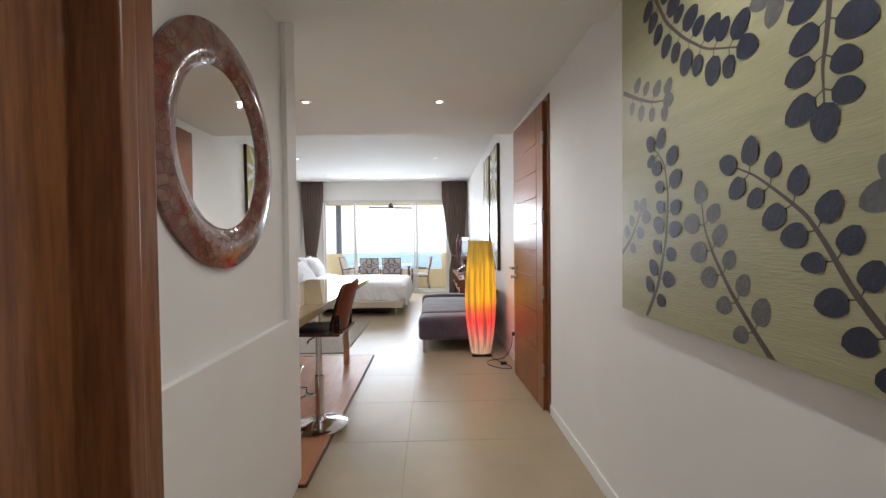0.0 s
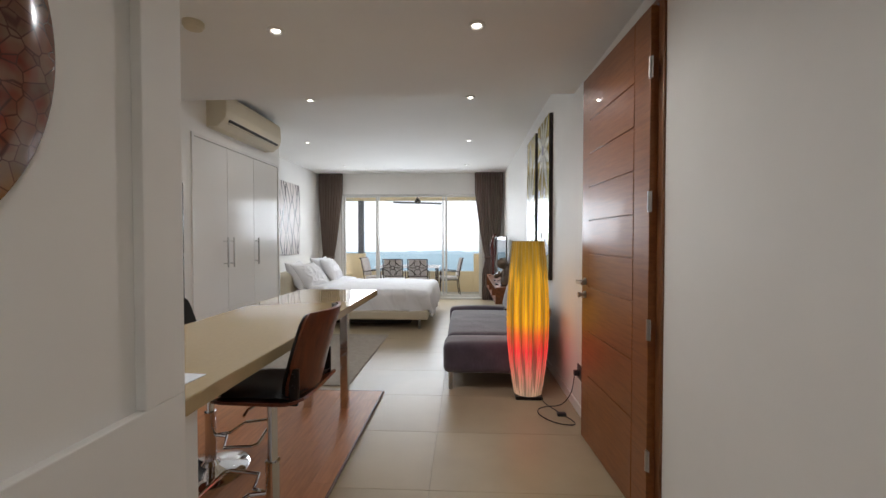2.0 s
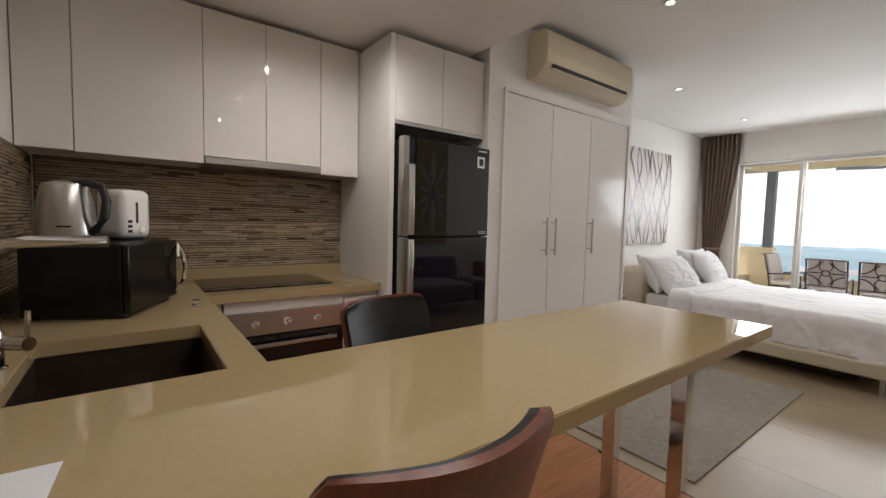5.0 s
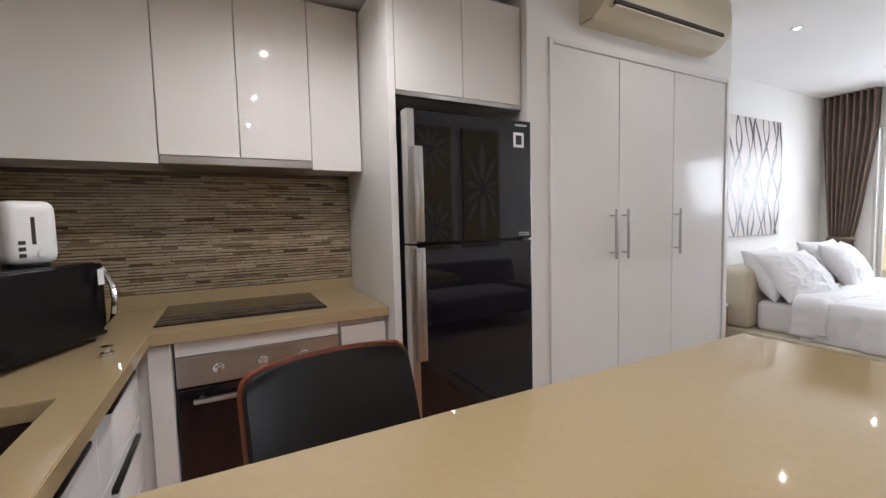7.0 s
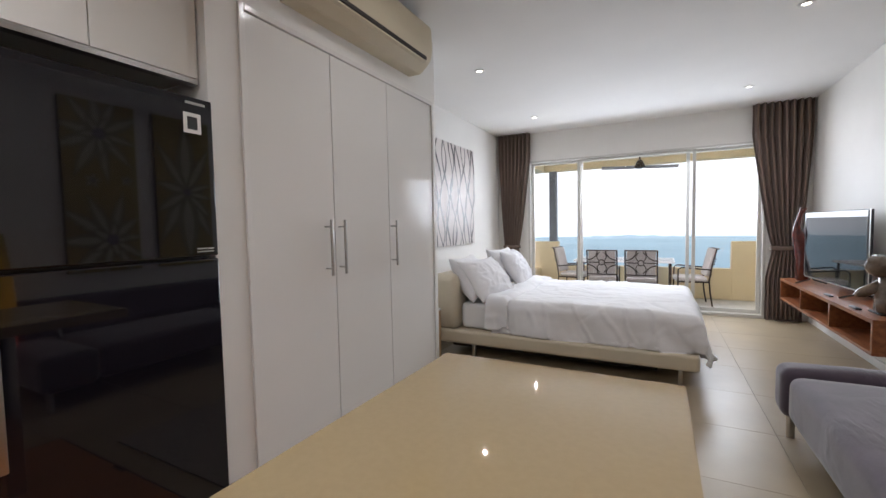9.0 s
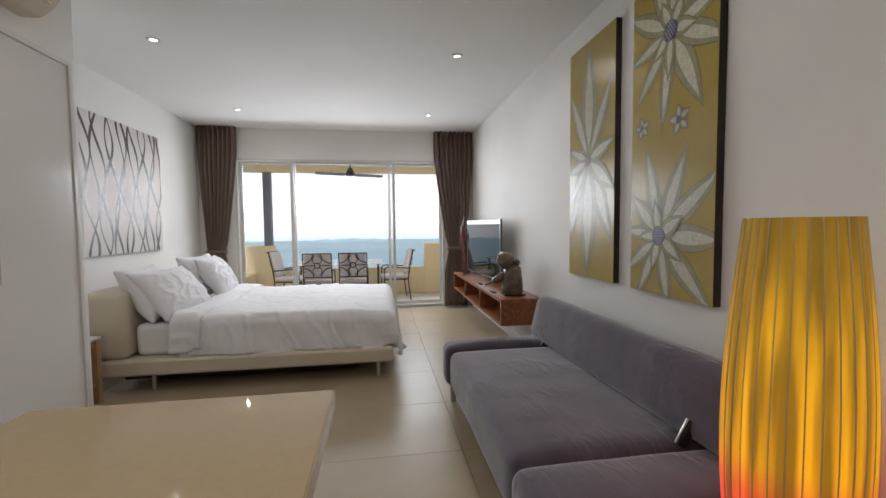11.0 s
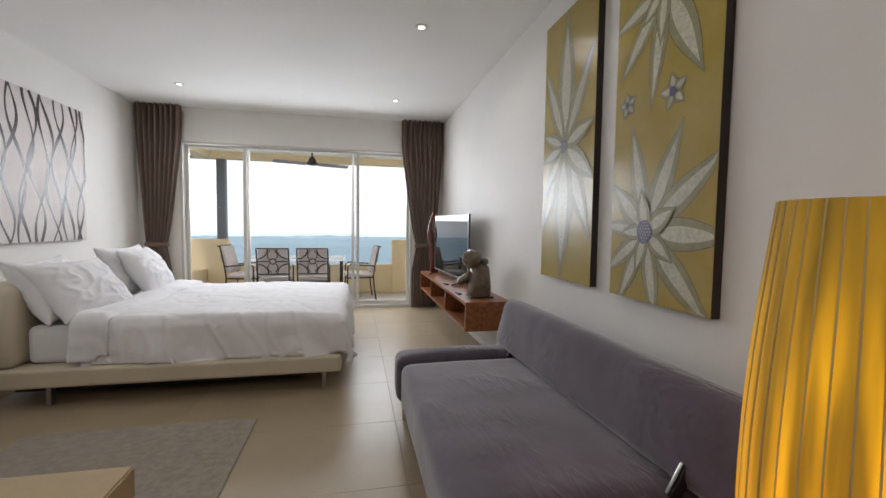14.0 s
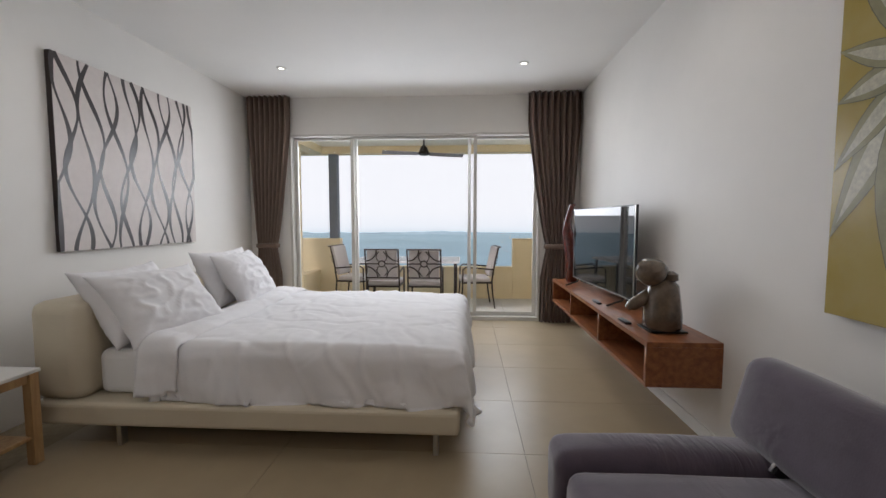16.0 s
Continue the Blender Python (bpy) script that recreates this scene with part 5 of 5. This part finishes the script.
# ---- bar stools ----
def bar_stool(label, seat_z=0.72):
    t = thing("bar_stool", label, "bar stool", (0, 0, 0), "stools at the bar")
    z0 = 0.0
    part("base", lathe([(0.205, 0.0), (0.205, 0.006), (0.195, 0.014), (0.12, 0.028), (0.05, 0.045), (0.032, 0.07)], (0, 0, z0), 48), M["chrome"], t, "domed chrome disc base")
    part("column", lathe([(0.030, 0.06), (0.030, 0.36), (0.032, 0.37), (0.022, 0.372), (0.022, seat_z - 0.05)], (0, 0, z0), 24), M["chrome"], t, "chrome gas column")
    part("footrest", tube([(0.03, 0.0, 0.22), (0.10, -0.02, 0.22), (0.14, -0.14, 0.22), (0.29, -0.15, 0.225), (0.31, -0.13, 0.225), (0.31, 0.13, 0.225), (0.29, 0.15, 0.225), (0.14, 0.14, 0.22), (0.10, 0.02, 0.22), (0.03, 0.0, 0.22)], 0.009, 8), M["chrome"], t, "bent chrome foot rest")
    part("lever", tube([(0, 0.02, seat_z - 0.055), (0.02, 0.16, seat_z - 0.06), (0.02, 0.19, seat_z - 0.075)], 0.006, 8), M["chrome"], t, "lift lever")
    # curved plywood shell: seat with a rounded plan, then the back

    def sheet(rows, thick):
        bm = bmesh.new()
        g = [[bm.verts.new(p) for p in r] for r in rows]
        for i in range(len(g) - 1):
            for j in range(len(g[0]) - 1):
                bm.faces.new((g[i][j], g[i + 1][j], g[i + 1][j + 1], g[i][j + 1]))
        bmesh.ops.recalc_face_normals(bm, faces=bm.faces[:])
        r = bmesh.ops.solidify(bm, geom=bm.faces[:], thickness=thick)
        return bm
    seat = []
    for i in range(15):
        s = i / 14
        x = 0.21 - 0.42 * s
        hw = 0.205 * (1 - 0.35 * max(0, (0.25 - s) / 0.25) ** 2.2 - 0.12 * max(0, (s - 0.8) / 0.2) ** 2)
        row = []
        for j in range(13):
            v = j / 6 - 1
            row.append((x - 0.012 * v * v, hw * v, seat_z - 0.03 + 0.018 * v * v - 0.03 * max(0, (0.18 - s) / 0.18) ** 2 + 0.02 * max(0, (s - 0.8) / 0.2) ** 2))
        seat.append(row)
    part("seat_shell", sheet(seat, 0.012), M["ply"], t, "reddish-brown bent plywood seat shell", 60)
    pad = [[(p[0] * 0.94, p[1] * 0.92, p[2] + 0.014 + 0.030 * (1 - (2 * i / 14 - 1) ** 4) * (1 - (j / 6 - 1) ** 4)) for j, p in enumerate(r)] for i, r in enumerate(seat)]
    pb = bmesh.new()
    g = [[pb.verts.new(p) for p in r] for r in pad]
    g2 = [[pb.verts.new((p[0], p[1], seat[i][j][2] + 0.0125)) for j, p in enumerate(r)] for i, r in enumerate(pad)]
    for i in range(14):
        for j in range(12):
            pb.faces.new((g[i][j], g[i + 1][j], g[i + 1][j + 1], g[i][j + 1])), pb.faces.new((g2[i][j], g2[i][j + 1], g2[i + 1][j + 1], g2[i + 1][j]))
    for i in range(14):
        pb.faces.new((g[i][0], g2[i][0], g2[i + 1][0], g[i + 1][0])), pb.faces.new((g[i][12], g[i + 1][12], g2[i + 1][12], g2[i][12]))
    for j in range(12):
        pb.faces.new((g[0][j], g[0][j + 1], g2[0][j + 1], g2[0][j])), pb.faces.new((g[14][j], g2[14][j], g2[14][j + 1], g[14][j + 1]))
    part("seat_pad", pb, M["leather"], t, "black leather seat pad", 60)

    def back(off, shrink, thick):
        rows = []
        for i in range(25):
            s = i / 24
            z = seat_z + (0.342 - 2 * shrink) * s + shrink
            x = -0.195 - 0.075 * s - 0.02 * s * s + off
            hw = (0.184 - shrink) * (1 - 0.13 * max(0, (s - 0.86) / 0.14) ** 2.4 - 0.12 * max(0, (0.2 - s) / 0.2) ** 2)
            rows.append([(x + 0.055 * (j / 6 - 1) ** 2, hw * (j / 6 - 1), z - 0.006 * max(0, (s - 0.6) / 0.4) * (j / 6 - 1) ** 4) for j in range(13)])
        return sheet(rows, thick)
    part("backrest", back(0, 0, 0.013), M["ply"], t, "reddish-brown bent plywood backrest", 60)
    part("back_pad", back(0.017, 0.007, 0.014), M["leather"], t, "black leather back pad", 60)
    for s in (-1, 1):
        part("bracket", merge(boxes((-0.20, -0.125, s * 0.176 - 0.006, s * 0.176 + 0.012, seat_z - 0.028, seat_z - 0.006), (-0.205, -0.165, s * 0.176 - 0.006, s * 0.176 + 0.012, seat_z - 0.006, seat_z + 0.12), bevel=0.004),
                               tube([(-0.185, s * 0.182, seat_z + 0.095), (-0.185, s * 0.196, seat_z + 0.095)], 0.008, 10), tube([(-0.185, s * 0.182, seat_z + 0.05), (-0.185, s * 0.196, seat_z + 0.05)], 0.008, 10)), M["dark_metal"], t, "black metal hinge bracket")
    return t


stool = bar_stool("brown plywood bar stool with black leather pads and chrome base")
stool.matrix_basis = pose(-0.49, 3.07, 0.022, 0, 0, 178)
copy_thing(stool, pose(-1.12, 3.615, 0.022, 0, 0, 9) @ Matrix.Diagonal((1.0, 1.16, 0.945, 1)))

# ---- things on the worktop ----
mw = thing("microwave", "black glossy microwave oven with a silver door edge", "microwave", (-2.3, 2.7, TOP))
MW = pose(-2.23, 2.657, TOP, 0, 0, 66)
part("casing", moved(boxes((-0.185, 0.165, -0.24, 0.24, 0.012, 0.305), bevel=0.012, seg=3), MW), M["black_enamel"], mw)
part("microwave_door", moved(boxes((0.166, 0.19, -0.237, 0.237, 0.018, 0.30), bevel=0.008), MW), M["black_enamel"], mw, "black glass door")
part("door_handle", moved(tube([(0.192, 0.222, 0.04), (0.222, 0.227, 0.10), (0.23, 0.227, 0.16), (0.222, 0.227, 0.22), (0.192, 0.222, 0.28)], 0.010, 8), MW), M["chrome"], mw, "curved silver handle")
for sx in (-0.15, 0.15):
    for sy in (-0.2, 0.2):
        part("foot", moved(lathe([(0.015, 0), (0.015, 0.013)], (sx, sy, 0), 12), MW), M["black_plastic"], mw)
MT = TOP + 0.305
kettle = thing("kettle", "brushed steel electric kettle with a black handle", "kettle", (-2.28, 2.62, MT))
KX, KY = -2.18, 2.53
part("base", lathe([(0.104, 0), (0.106, 0.006), (0.104, 0.022), (0.095, 0.024)], (KX, KY, MT), 36), M["black_plastic"], kettle)
part("jug", lathe([(0.100, 0.0265), (0.101, 0.045), (0.091, 0.16), (0.078, 0.222), (0.070, 0.236), (0.03, 0.248), (0.0, 0.25)], (KX, KY, MT), 40), M["steel"], kettle, "brushed steel jug")
hd = Vector((0.55, 0.83, 0)).normalized()
part("handle", tube([Vector((KX, KY, MT)) + hd * a + Vector((0, 0, b)) for a, b in ((0.03, 0.240), (0.09, 0.244), (0.145, 0.225), (0.162, 0.17), (0.15, 0.10), (0.115, 0.05), (0.097, 0.04))], 0.017, 10), M["black_plastic"], kettle, "black loop handle")
toaster = thing("toaster", "white two-slot toaster with small dark buttons", "toaster", (-2.45, 2.78, MT))
TM = pose(-2.33, 2.716, MT, 0, 0, 35) @ Matrix.Diagonal((0.92, 0.92, 1.12, 1))
part("shell", moved(boxes((-0.095, 0.095, -0.075, 0.075, 0.008, 0.205), bevel=0.03, seg=4), TM), M["white_plastic"], toaster)
part("slot", moved(boxes((-0.06, 0.06, -0.03, -0.012, 0.200, 0.2065), (-0.06, 0.06, 0.012, 0.03, 0.200, 0.2065)), TM), M["dark"], toaster, "dark bread slots")
part("lever_slot", moved(boxes((0.0945, 0.0965, -0.006, 0.006, 0.07, 0.155)), TM), M["dark"], toaster, "dark lever slot")
for z in (0.03, 0.05, 0.07):
    part("button", moved(boxes((0.094, 0.098, -0.045, -0.025, z, z + 0.012)), TM), M["dark"], toaster)
part("knob", moved(moved(lathe([(0.014, 0), (0.012, 0.012)], sides=16), pose(0.095, 0.018, 0.04, 0, 90, 0)), TM), M["chrome"], toaster)
part("foot", moved(boxes((-0.07, 0.07, -0.05, 0.05, 0.0, 0.009)), TM), M["black_plastic"], toaster)
part("sticker", moved(boxes((0.2151, 0.2158, 0.17, 0.20, 0.22, 0.28)), MW), M["white_plastic"], mw, "small white sticker")
part("print_bar", moved(boxes((0.0, 0.0006, -0.022, 0.022, 0.0, 0.007)), pose(KX + 0.0998, KY, MT + 0.06)), M["dark_metal"], kettle, "small dark print bar")
plug_ring = tagged(part("sink_plug", merge(lathe([(0.02, 0), (0.02, 0.012), (0.012, 0.016), (0.012, 0.03), (0.018, 0.034)], (-2.08, 2.98, TOP), 16)), M["chrome"]), "small chrome plug lying on the worktop", "plug")
paper = tagged(part("paper_sheet", moved(boxes((-0.145, 0.145, -0.10, 0.10, 0, 0.0025)), pose(-0.655, 2.535, TOP + 0.0005, 0, 0, -4)), M["paper"]), "white sheet of paper lying on the bar", "paper")


# ---- balcony ----
YB0, YB1 = NORTH + 0.15, 12.45
BZ = -0.03
balc = structure("balcony_floor", boxes((-3.2, 1.6, YB0 - 0.02, YB1 + 0.2, BZ - 0.2, BZ - 0.006)), M["grout"], "pale tiled balcony floor", "floor")
structure("balcony_ceiling", boxes((-3.2, 1.6, YB0, YB1 + 0.25, 2.56, 2.75)), M["balcony_ceiling"], "cream balcony ceiling", "ceiling")
structure("balcony_beam", boxes((-3.2, 1.6, YB1 - 0.05, YB1 + 0.15, 2.44, 2.56), (-2.85, -2.62, YB0, YB1 - 0.05, 2.44, 2.56)), M["beige"], "beige beam along the balcony edge", "beam")
structure("balcony_parapet", boxes((-2.35, 0.62, YB1, YB1 + 0.15, BZ, 0.52), (0.62, 1.6, YB1, YB1 + 0.15, BZ, 1.0), (-3.2, -2.35, YB1, YB1 + 0.15, BZ, 1.0), (-2.85, -2.70, 11.72, YB1, BZ, 0.46), bevel=0.01), M["beige"], "beige rendered balcony parapet", "parapet")
structure("balcony_side_wall", boxes((-3.0, -2.72, YB0, 11.72, BZ, 2.56), (1.45, 1.6, YB0, YB1, BZ, 2.56)), M["beige"], "pale beige balcony side wall", "wall")
structure("balcony_column", boxes((-2.53, -2.39, YB1 - 0.01, YB1 + 0.14, 1.0, 2.44), bevel=0.005), M["column"], "dark grey balcony column", "column")

table = thing("patio_table", "glass-topped patio table with slim dark metal legs", "table", (-1.05, 11.75, BZ))
TX0, TX1, TY0, TY1 = -1.85, -0.28, 11.42, 12.20
part("tabletop", boxes((TX0, TX1, TY0, TY1, 0.70, 0.712), bevel=0.003), M["table_glass"], table, "clear glass top")
part("rim", boxes((TX0, TX1, TY0 - 0.012, TY0, 0.68, 0.712), (TX0, TX1, TY1, TY1 + 0.012, 0.68, 0.712), (TX0 - 0.012, TX0, TY0, TY1, 0.68, 0.712), (TX1, TX1 + 0.012, TY0, TY1, 0.68, 0.712)), M["white_plastic"], table)
for x in (TX0 + 0.05, TX1 - 0.05):
    for y in (TY0 + 0.05, TY1 - 0.05):
        part("leg", tube([(x, y, BZ), (x, y, 0.69)], 0.018, 10), M["bronze"], table)


def patio_chair():
    t = thing("patio_chair", "dark metal patio chair with off-white cushions and a latticed back", "chair", (0, 0, 0), "chairs round the patio table")
    for s in (-1, 1):
        part("back_post", tube([(-0.27, s * 0.235, 0.0), (-0.235, s * 0.235, 0.22), (-0.22, s * 0.235, 0.42), (-0.26, s * 0.235, 0.68), (-0.32, s * 0.235, 0.94)], 0.012, 8), M["bronze"], t)
        part("front_leg", tube([(0.25, s * 0.235, 0.0), (0.225, s * 0.235, 0.3), (0.22, s * 0.235, 0.60), (0.17, s * 0.235, 0.635), (-0.24, s * 0.235, 0.60)], 0.012, 8), M["bronze"], t)
    part("seat_frame", boxes((-0.22, 0.23, -0.235, 0.235, 0.385, 0.405), bevel=0.004), M["bronze"], t)
    part("seat_cushion", cushion_bm(-0.20, 0.25, -0.225, 0.225, 0.405, 0.475, 0.025, 0.01), M["cushion"], t, "off-white seat cushion")
    bp = pose(-0.235, 0, 0.48, 0, -13.5, 0)
    part("back_cushion", moved(cushion_bm(0.012, 0.065, -0.215, 0.215, 0.0, 0.46, 0.02, 0.0), bp), M["cushion"], t, "off-white back cushion")
    lat = []
    x = -0.004
    lat.append(tube([(x, -0.235, 0.47), (x, 0.235, 0.47)], 0.012, 8))
    lat.append(tube([(x, -0.235, 0.05), (x, 0.235, 0.05)], 0.011, 8))
    cz = 0.26
    for su in (-1, 1):
        for sv in (-1, 1):
            cu, cv = su * 0.235, cz + sv * 0.21
            lat.append(tube([(x, cu - su * 0.17 * math.cos(k * math.pi / 16), cv - sv * 0.17 * math.sin(k * math.pi / 16)) for k in range(9)], 0.010, 6))
            lat.append(tube([(x, su * (0.03 + 0.045 * math.sin(k * math.pi / 8)) + su * 0.0, cz + sv * (0.02 + 0.16 * k / 8)) for k in range(9)], 0.008, 6))
        lat.append(tube([(x, su * 0.235, cz), (x, su * 0.045, cz)], 0.009, 6))
    lat.append(tube([(x, 0.045 * math.cos(k * math.tau / 18), cz + 0.045 * math.sin(k * math.tau / 18)) for k in range(18)], 0.009, 6, True))
    part("lattice", moved(merge(*lat), bp), M["bronze"], t, "dark metal back lattice of interlocking rings")
    return t


chair = patio_chair()
chair.matrix_basis = pose(-1.35, 11.42, BZ, 0, 0, 90)
copy_thing(chair, pose(-0.755, 11.42, BZ, 0, 0, 90))
copy_thing(chair, pose(-1.93, 11.9, BZ, 0, 0, -8))
copy_thing(chair, pose(-0.02, 11.85, BZ, 0, 0, 186))

fan = thing("ceiling_fan", "dark metal balcony ceiling fan with thin pale blades at rest", "ceiling fan", (-0.80, 11.6, 2.56))
FXc, FYc = -0.80, 11.6
part("rod", lathe([(0.05, 2.56), (0.04, 2.52), (0.012, 2.51), (0.012, 2.39)], (FXc, FYc, 0), 20), M["bronze"], fan)
part("motor", lathe([(0.02, 2.42), (0.045, 2.40), (0.075, 2.33), (0.095, 2.305), (0.095, 2.29), (0.06, 2.275), (0.0, 2.27)], (FXc, FYc, 0), 28), M["bronze"], fan)
for a in (20, 200):
    part("blade", moved(boxes((0.09, 0.62, -0.042, 0.042, -0.003, 0.003), bevel=0.002), pose(FXc, FYc, 2.295, 0, 0, a) @ pose(0, 0, 0, 28 if a > 180 else -28, 0, 0)), mat("fan_blade_grey", (0.24, 0.23, 0.24), 0.5, var=0.1), fan)

# ---- distance ----
def sky_mat():
    m = bpy.data.materials.new("bright_haze")
    m.use_nodes = True
    n, li = m.node_tree.nodes, m.node_tree.links
    b = n["Principled BSDF"]
    b.inputs["Base Color"].default_value = (0, 0, 0, 1)
    b.inputs["Roughness"].default_value = 1
    tc, sep, mr, cr = n.new("ShaderNodeTexCoord"), n.new("ShaderNodeSeparateXYZ"), n.new("ShaderNodeMapRange"), n.new("ShaderNodeValToRGB")
    li.new(tc.outputs["Object"], sep.inputs[0])
    mr.inputs["From Min"].default_value, mr.inputs["From Max"].default_value = -40, 210
    li.new(sep.outputs["Z"], mr.inputs["Value"]), li.new(mr.outputs[0], cr.inputs[0])
    e = cr.color_ramp.elements
    e[0].position, e[0].color = 0.0, (0.74, 0.84, 0.89, 1)
    e[1].position, e[1].color = 0.28, (1.0, 1.0, 1.0, 1)
    k = e.new(0.075)
    k.color = (0.92, 0.95, 0.97, 1)
    li.new(cr.outputs[0], b.inputs["Emission Color"])
    b.inputs["Emission Strength"].default_value = 1.35
    return m


bm = bmesh.new()
ring0 = []
for i in range(65):
    a = math.pi * i / 64
    ring0.append((bm.verts.new((1380 * math.cos(a), 30 + 1380 * math.sin(a), -60)), bm.verts.new((1380 * math.cos(a), 30 + 1380 * math.sin(a), 1300))))
for p, q in zip(ring0, ring0[1:]):
    bm.faces.new((p[0], q[0], q[1], p[1]))
structure("backdrop_sky", bm, sky_mat(), "bright white hazy sky over the sea", "sky")
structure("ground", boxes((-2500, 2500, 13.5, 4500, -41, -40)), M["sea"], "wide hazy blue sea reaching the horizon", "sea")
bm = bmesh.new()
random.seed(3)
g = []
for i in range(161):
    x = -1200 + 15 * i
    hgt = 2 + 11 * max(0, noise.noise(Vector((i * 0.06, 2.0, 0)))) + 5 * abs(noise.noise(Vector((i * 0.31, 0.0, 4)))) + 4 * abs(noise.noise(Vector((i * 0.9, 3.0, 4))))
    g.append([bm.verts.new((x, 1240, -41)), bm.verts.new((x, 1250, -40 + hgt)), bm.verts.new((x, 1300, -41))])
for i in range(160):
    for k in range(2):
        bm.faces.new((g[i][k], g[i + 1][k], g[i + 1][k + 1], g[i][k + 1]))
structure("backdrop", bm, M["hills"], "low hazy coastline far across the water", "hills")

# ---- repeated pieces of floors and walls, last ----
def piece(name, mesh, at, parent):
    ob = new(name, mesh)
    ob.location = at
    ob.parent = parent
    return ob


TW, TL = 1.38, 0.69
tile_mesh = mesh_of("floor_tile", boxes((-TW / 2 + 0.0009, TW / 2 - 0.0009, -TL / 2 + 0.0009, TL / 2 - 0.0009, -0.012, 0.0), bevel=0.001, seg=1), M["tile"], 0)
for i in range(-2, 1):
    for j in range(-2, 16):
        piece("floor_tile", tile_mesh, (0.17 + TW / 2 + i * TW, 0.07 + TL / 2 + j * TL - TL * 0, 0), floor)

PWD = 0.115
plank_len = 1.2
nx = int((DX1 - DX0) / PWD) + 1
pl_cache = {}
for i in range(nx):
    x1 = DX1 - i * PWD
    x0 = max(DX0, x1 - PWD)
    if x1 - x0 < 0.02:
        continue
    y = DY0 - (i * 0.37) % plank_len
    while y < DY1:
        a, b = max(y, DY0), min(y + plank_len, DY1)
        if b - a > 0.03:
            key = (round(x1 - x0, 3), round(b - a, 3))
            if key not in pl_cache:
                pl_cache[key] = mesh_of("plank", boxes((-key[0] / 2 + 0.0003, key[0] / 2 - 0.0003, -key[1] / 2 + 0.0003, key[1] / 2 - 0.0003, -0.004, 0.0), bevel=0.0004, seg=1), M["deck"], 0)
            piece("plank", pl_cache[key], ((x0 + x1) / 2, (a + b) / 2, 0.0215), deck)
        y += plank_len

# mosaic strips of the backsplash, thin uneven bars in three browns
SPL0, SPL1 = 1.00, 1.655
mos_cols = [mat("mosaic_a", (0.40, 0.315, 0.205), 0.25, var=0.2, scale=30), mat("mosaic_b", (0.23, 0.172, 0.108), 0.25, var=0.2, scale=30), mat("mosaic_c", (0.47, 0.385, 0.265), 0.25, var=0.2, scale=30), mat("mosaic_d", (0.105, 0.075, 0.048), 0.2, var=0.2, scale=30)]
splash = tagged(part("splashback", merge(boxes((WEST, WEST + 0.008, KITCHEN + 0.022, 4.085, TOP, SPL1)), boxes((WEST + 0.008, HALL - 0.004, KITCHEN, KITCHEN + 0.012, TOP, SPL1))), mat("mosaic_grout", (0.13, 0.105, 0.08), 0.8)), "brown and beige glass strip mosaic splashback", "splashback", "", "structure")
part("upstand", boxes((WEST + 0.008, WEST + 0.02, KITCHEN + 0.022, 4.085, TOP, 0.995), bevel=0.002), M["worktop"], splash, "cream stone upstand")
random.seed(11)
shape = {}
row_h = 0.0168
rows = int((SPL1 - SPL0) / row_h) * 2
for wall, a0, a1 in ((0, KITCHEN + 0.03, 4.08), (1, WEST + 0.02, HALL - 0.01)):
    joined = [bmesh.new() for _ in mos_cols]
    count = 0
    for r in range(rows):
        s = a0 - random.uniform(0, 0.15)
        while s < a1:
            ln = random.choice((0.07, 0.10, 0.14, 0.20))
            a, b = max(s, a0), min(s + ln, a1)
            s += ln + 0.002
            if b - a < 0.008:
                continue
            thin = r % 2
            rh = 0.0064 if thin else 0.0104
            z = SPL0 + (r // 2) * row_h + (0.0136 if thin else 0.0052)
            k = random.choices((0, 1, 2, 3), (0.08, 0.42, 0.03, 0.47) if thin else (0.48, 0.10, 0.40, 0.02))[0]
            dp = random.choice((0.004, 0.005, 0.006))
            near = wall == 0 and 3.2 < (a + b) / 2 < 4.0 and b - a > 0.055 and 1.2 < z < 1.62 and not thin and count < 290
            if wall == 0:
                dims = (WEST + 0.008, WEST + 0.008 + dp, a + 0.001, b - 0.001, z - rh / 2 + 0.0005, z + rh / 2 - 0.0005)
            else:
                dims = (a + 0.001, b - 0.001, KITCHEN + 0.012, KITCHEN + 0.012 + dp, z - rh / 2 + 0.0005, z + rh / 2 - 0.0005)
            if near:
                key = (round(b - a, 3), dp, k)
                if key not in shape:
                    shape[key] = mesh_of("mosaic_strip", boxes((0, dp, -key[0] / 2 + 0.001, key[0] / 2 - 0.001, -rh / 2 + 0.0005, rh / 2 - 0.0005)), mos_cols[k], 0)
                piece("mosaic_strip", shape[key], (WEST + 0.008, (a + b) / 2, z), splash)
                count += 1
            else:
                box(joined[k], *dims)
    for k, bm_ in enumerate(joined):
        ob = part("mosaic_strips", bm_, mos_cols[k], splash, "", 0)
        ob["kind"] = "stuff"
BT = 0.6
bt_mesh = mesh_of("balcony_tile", boxes((-BT / 2 + 0.002, BT / 2 - 0.002, -BT / 2 + 0.002, BT / 2 - 0.002, -0.01, 0.0), bevel=0.001, seg=1), M["balcony_tile"], 0)
for i in range(8):
    for j in range(3):
        piece("balcony_tile", bt_mesh, (-2.9 + i * BT, YB0 + BT / 2 + j * BT - 0.05, BZ), balc)
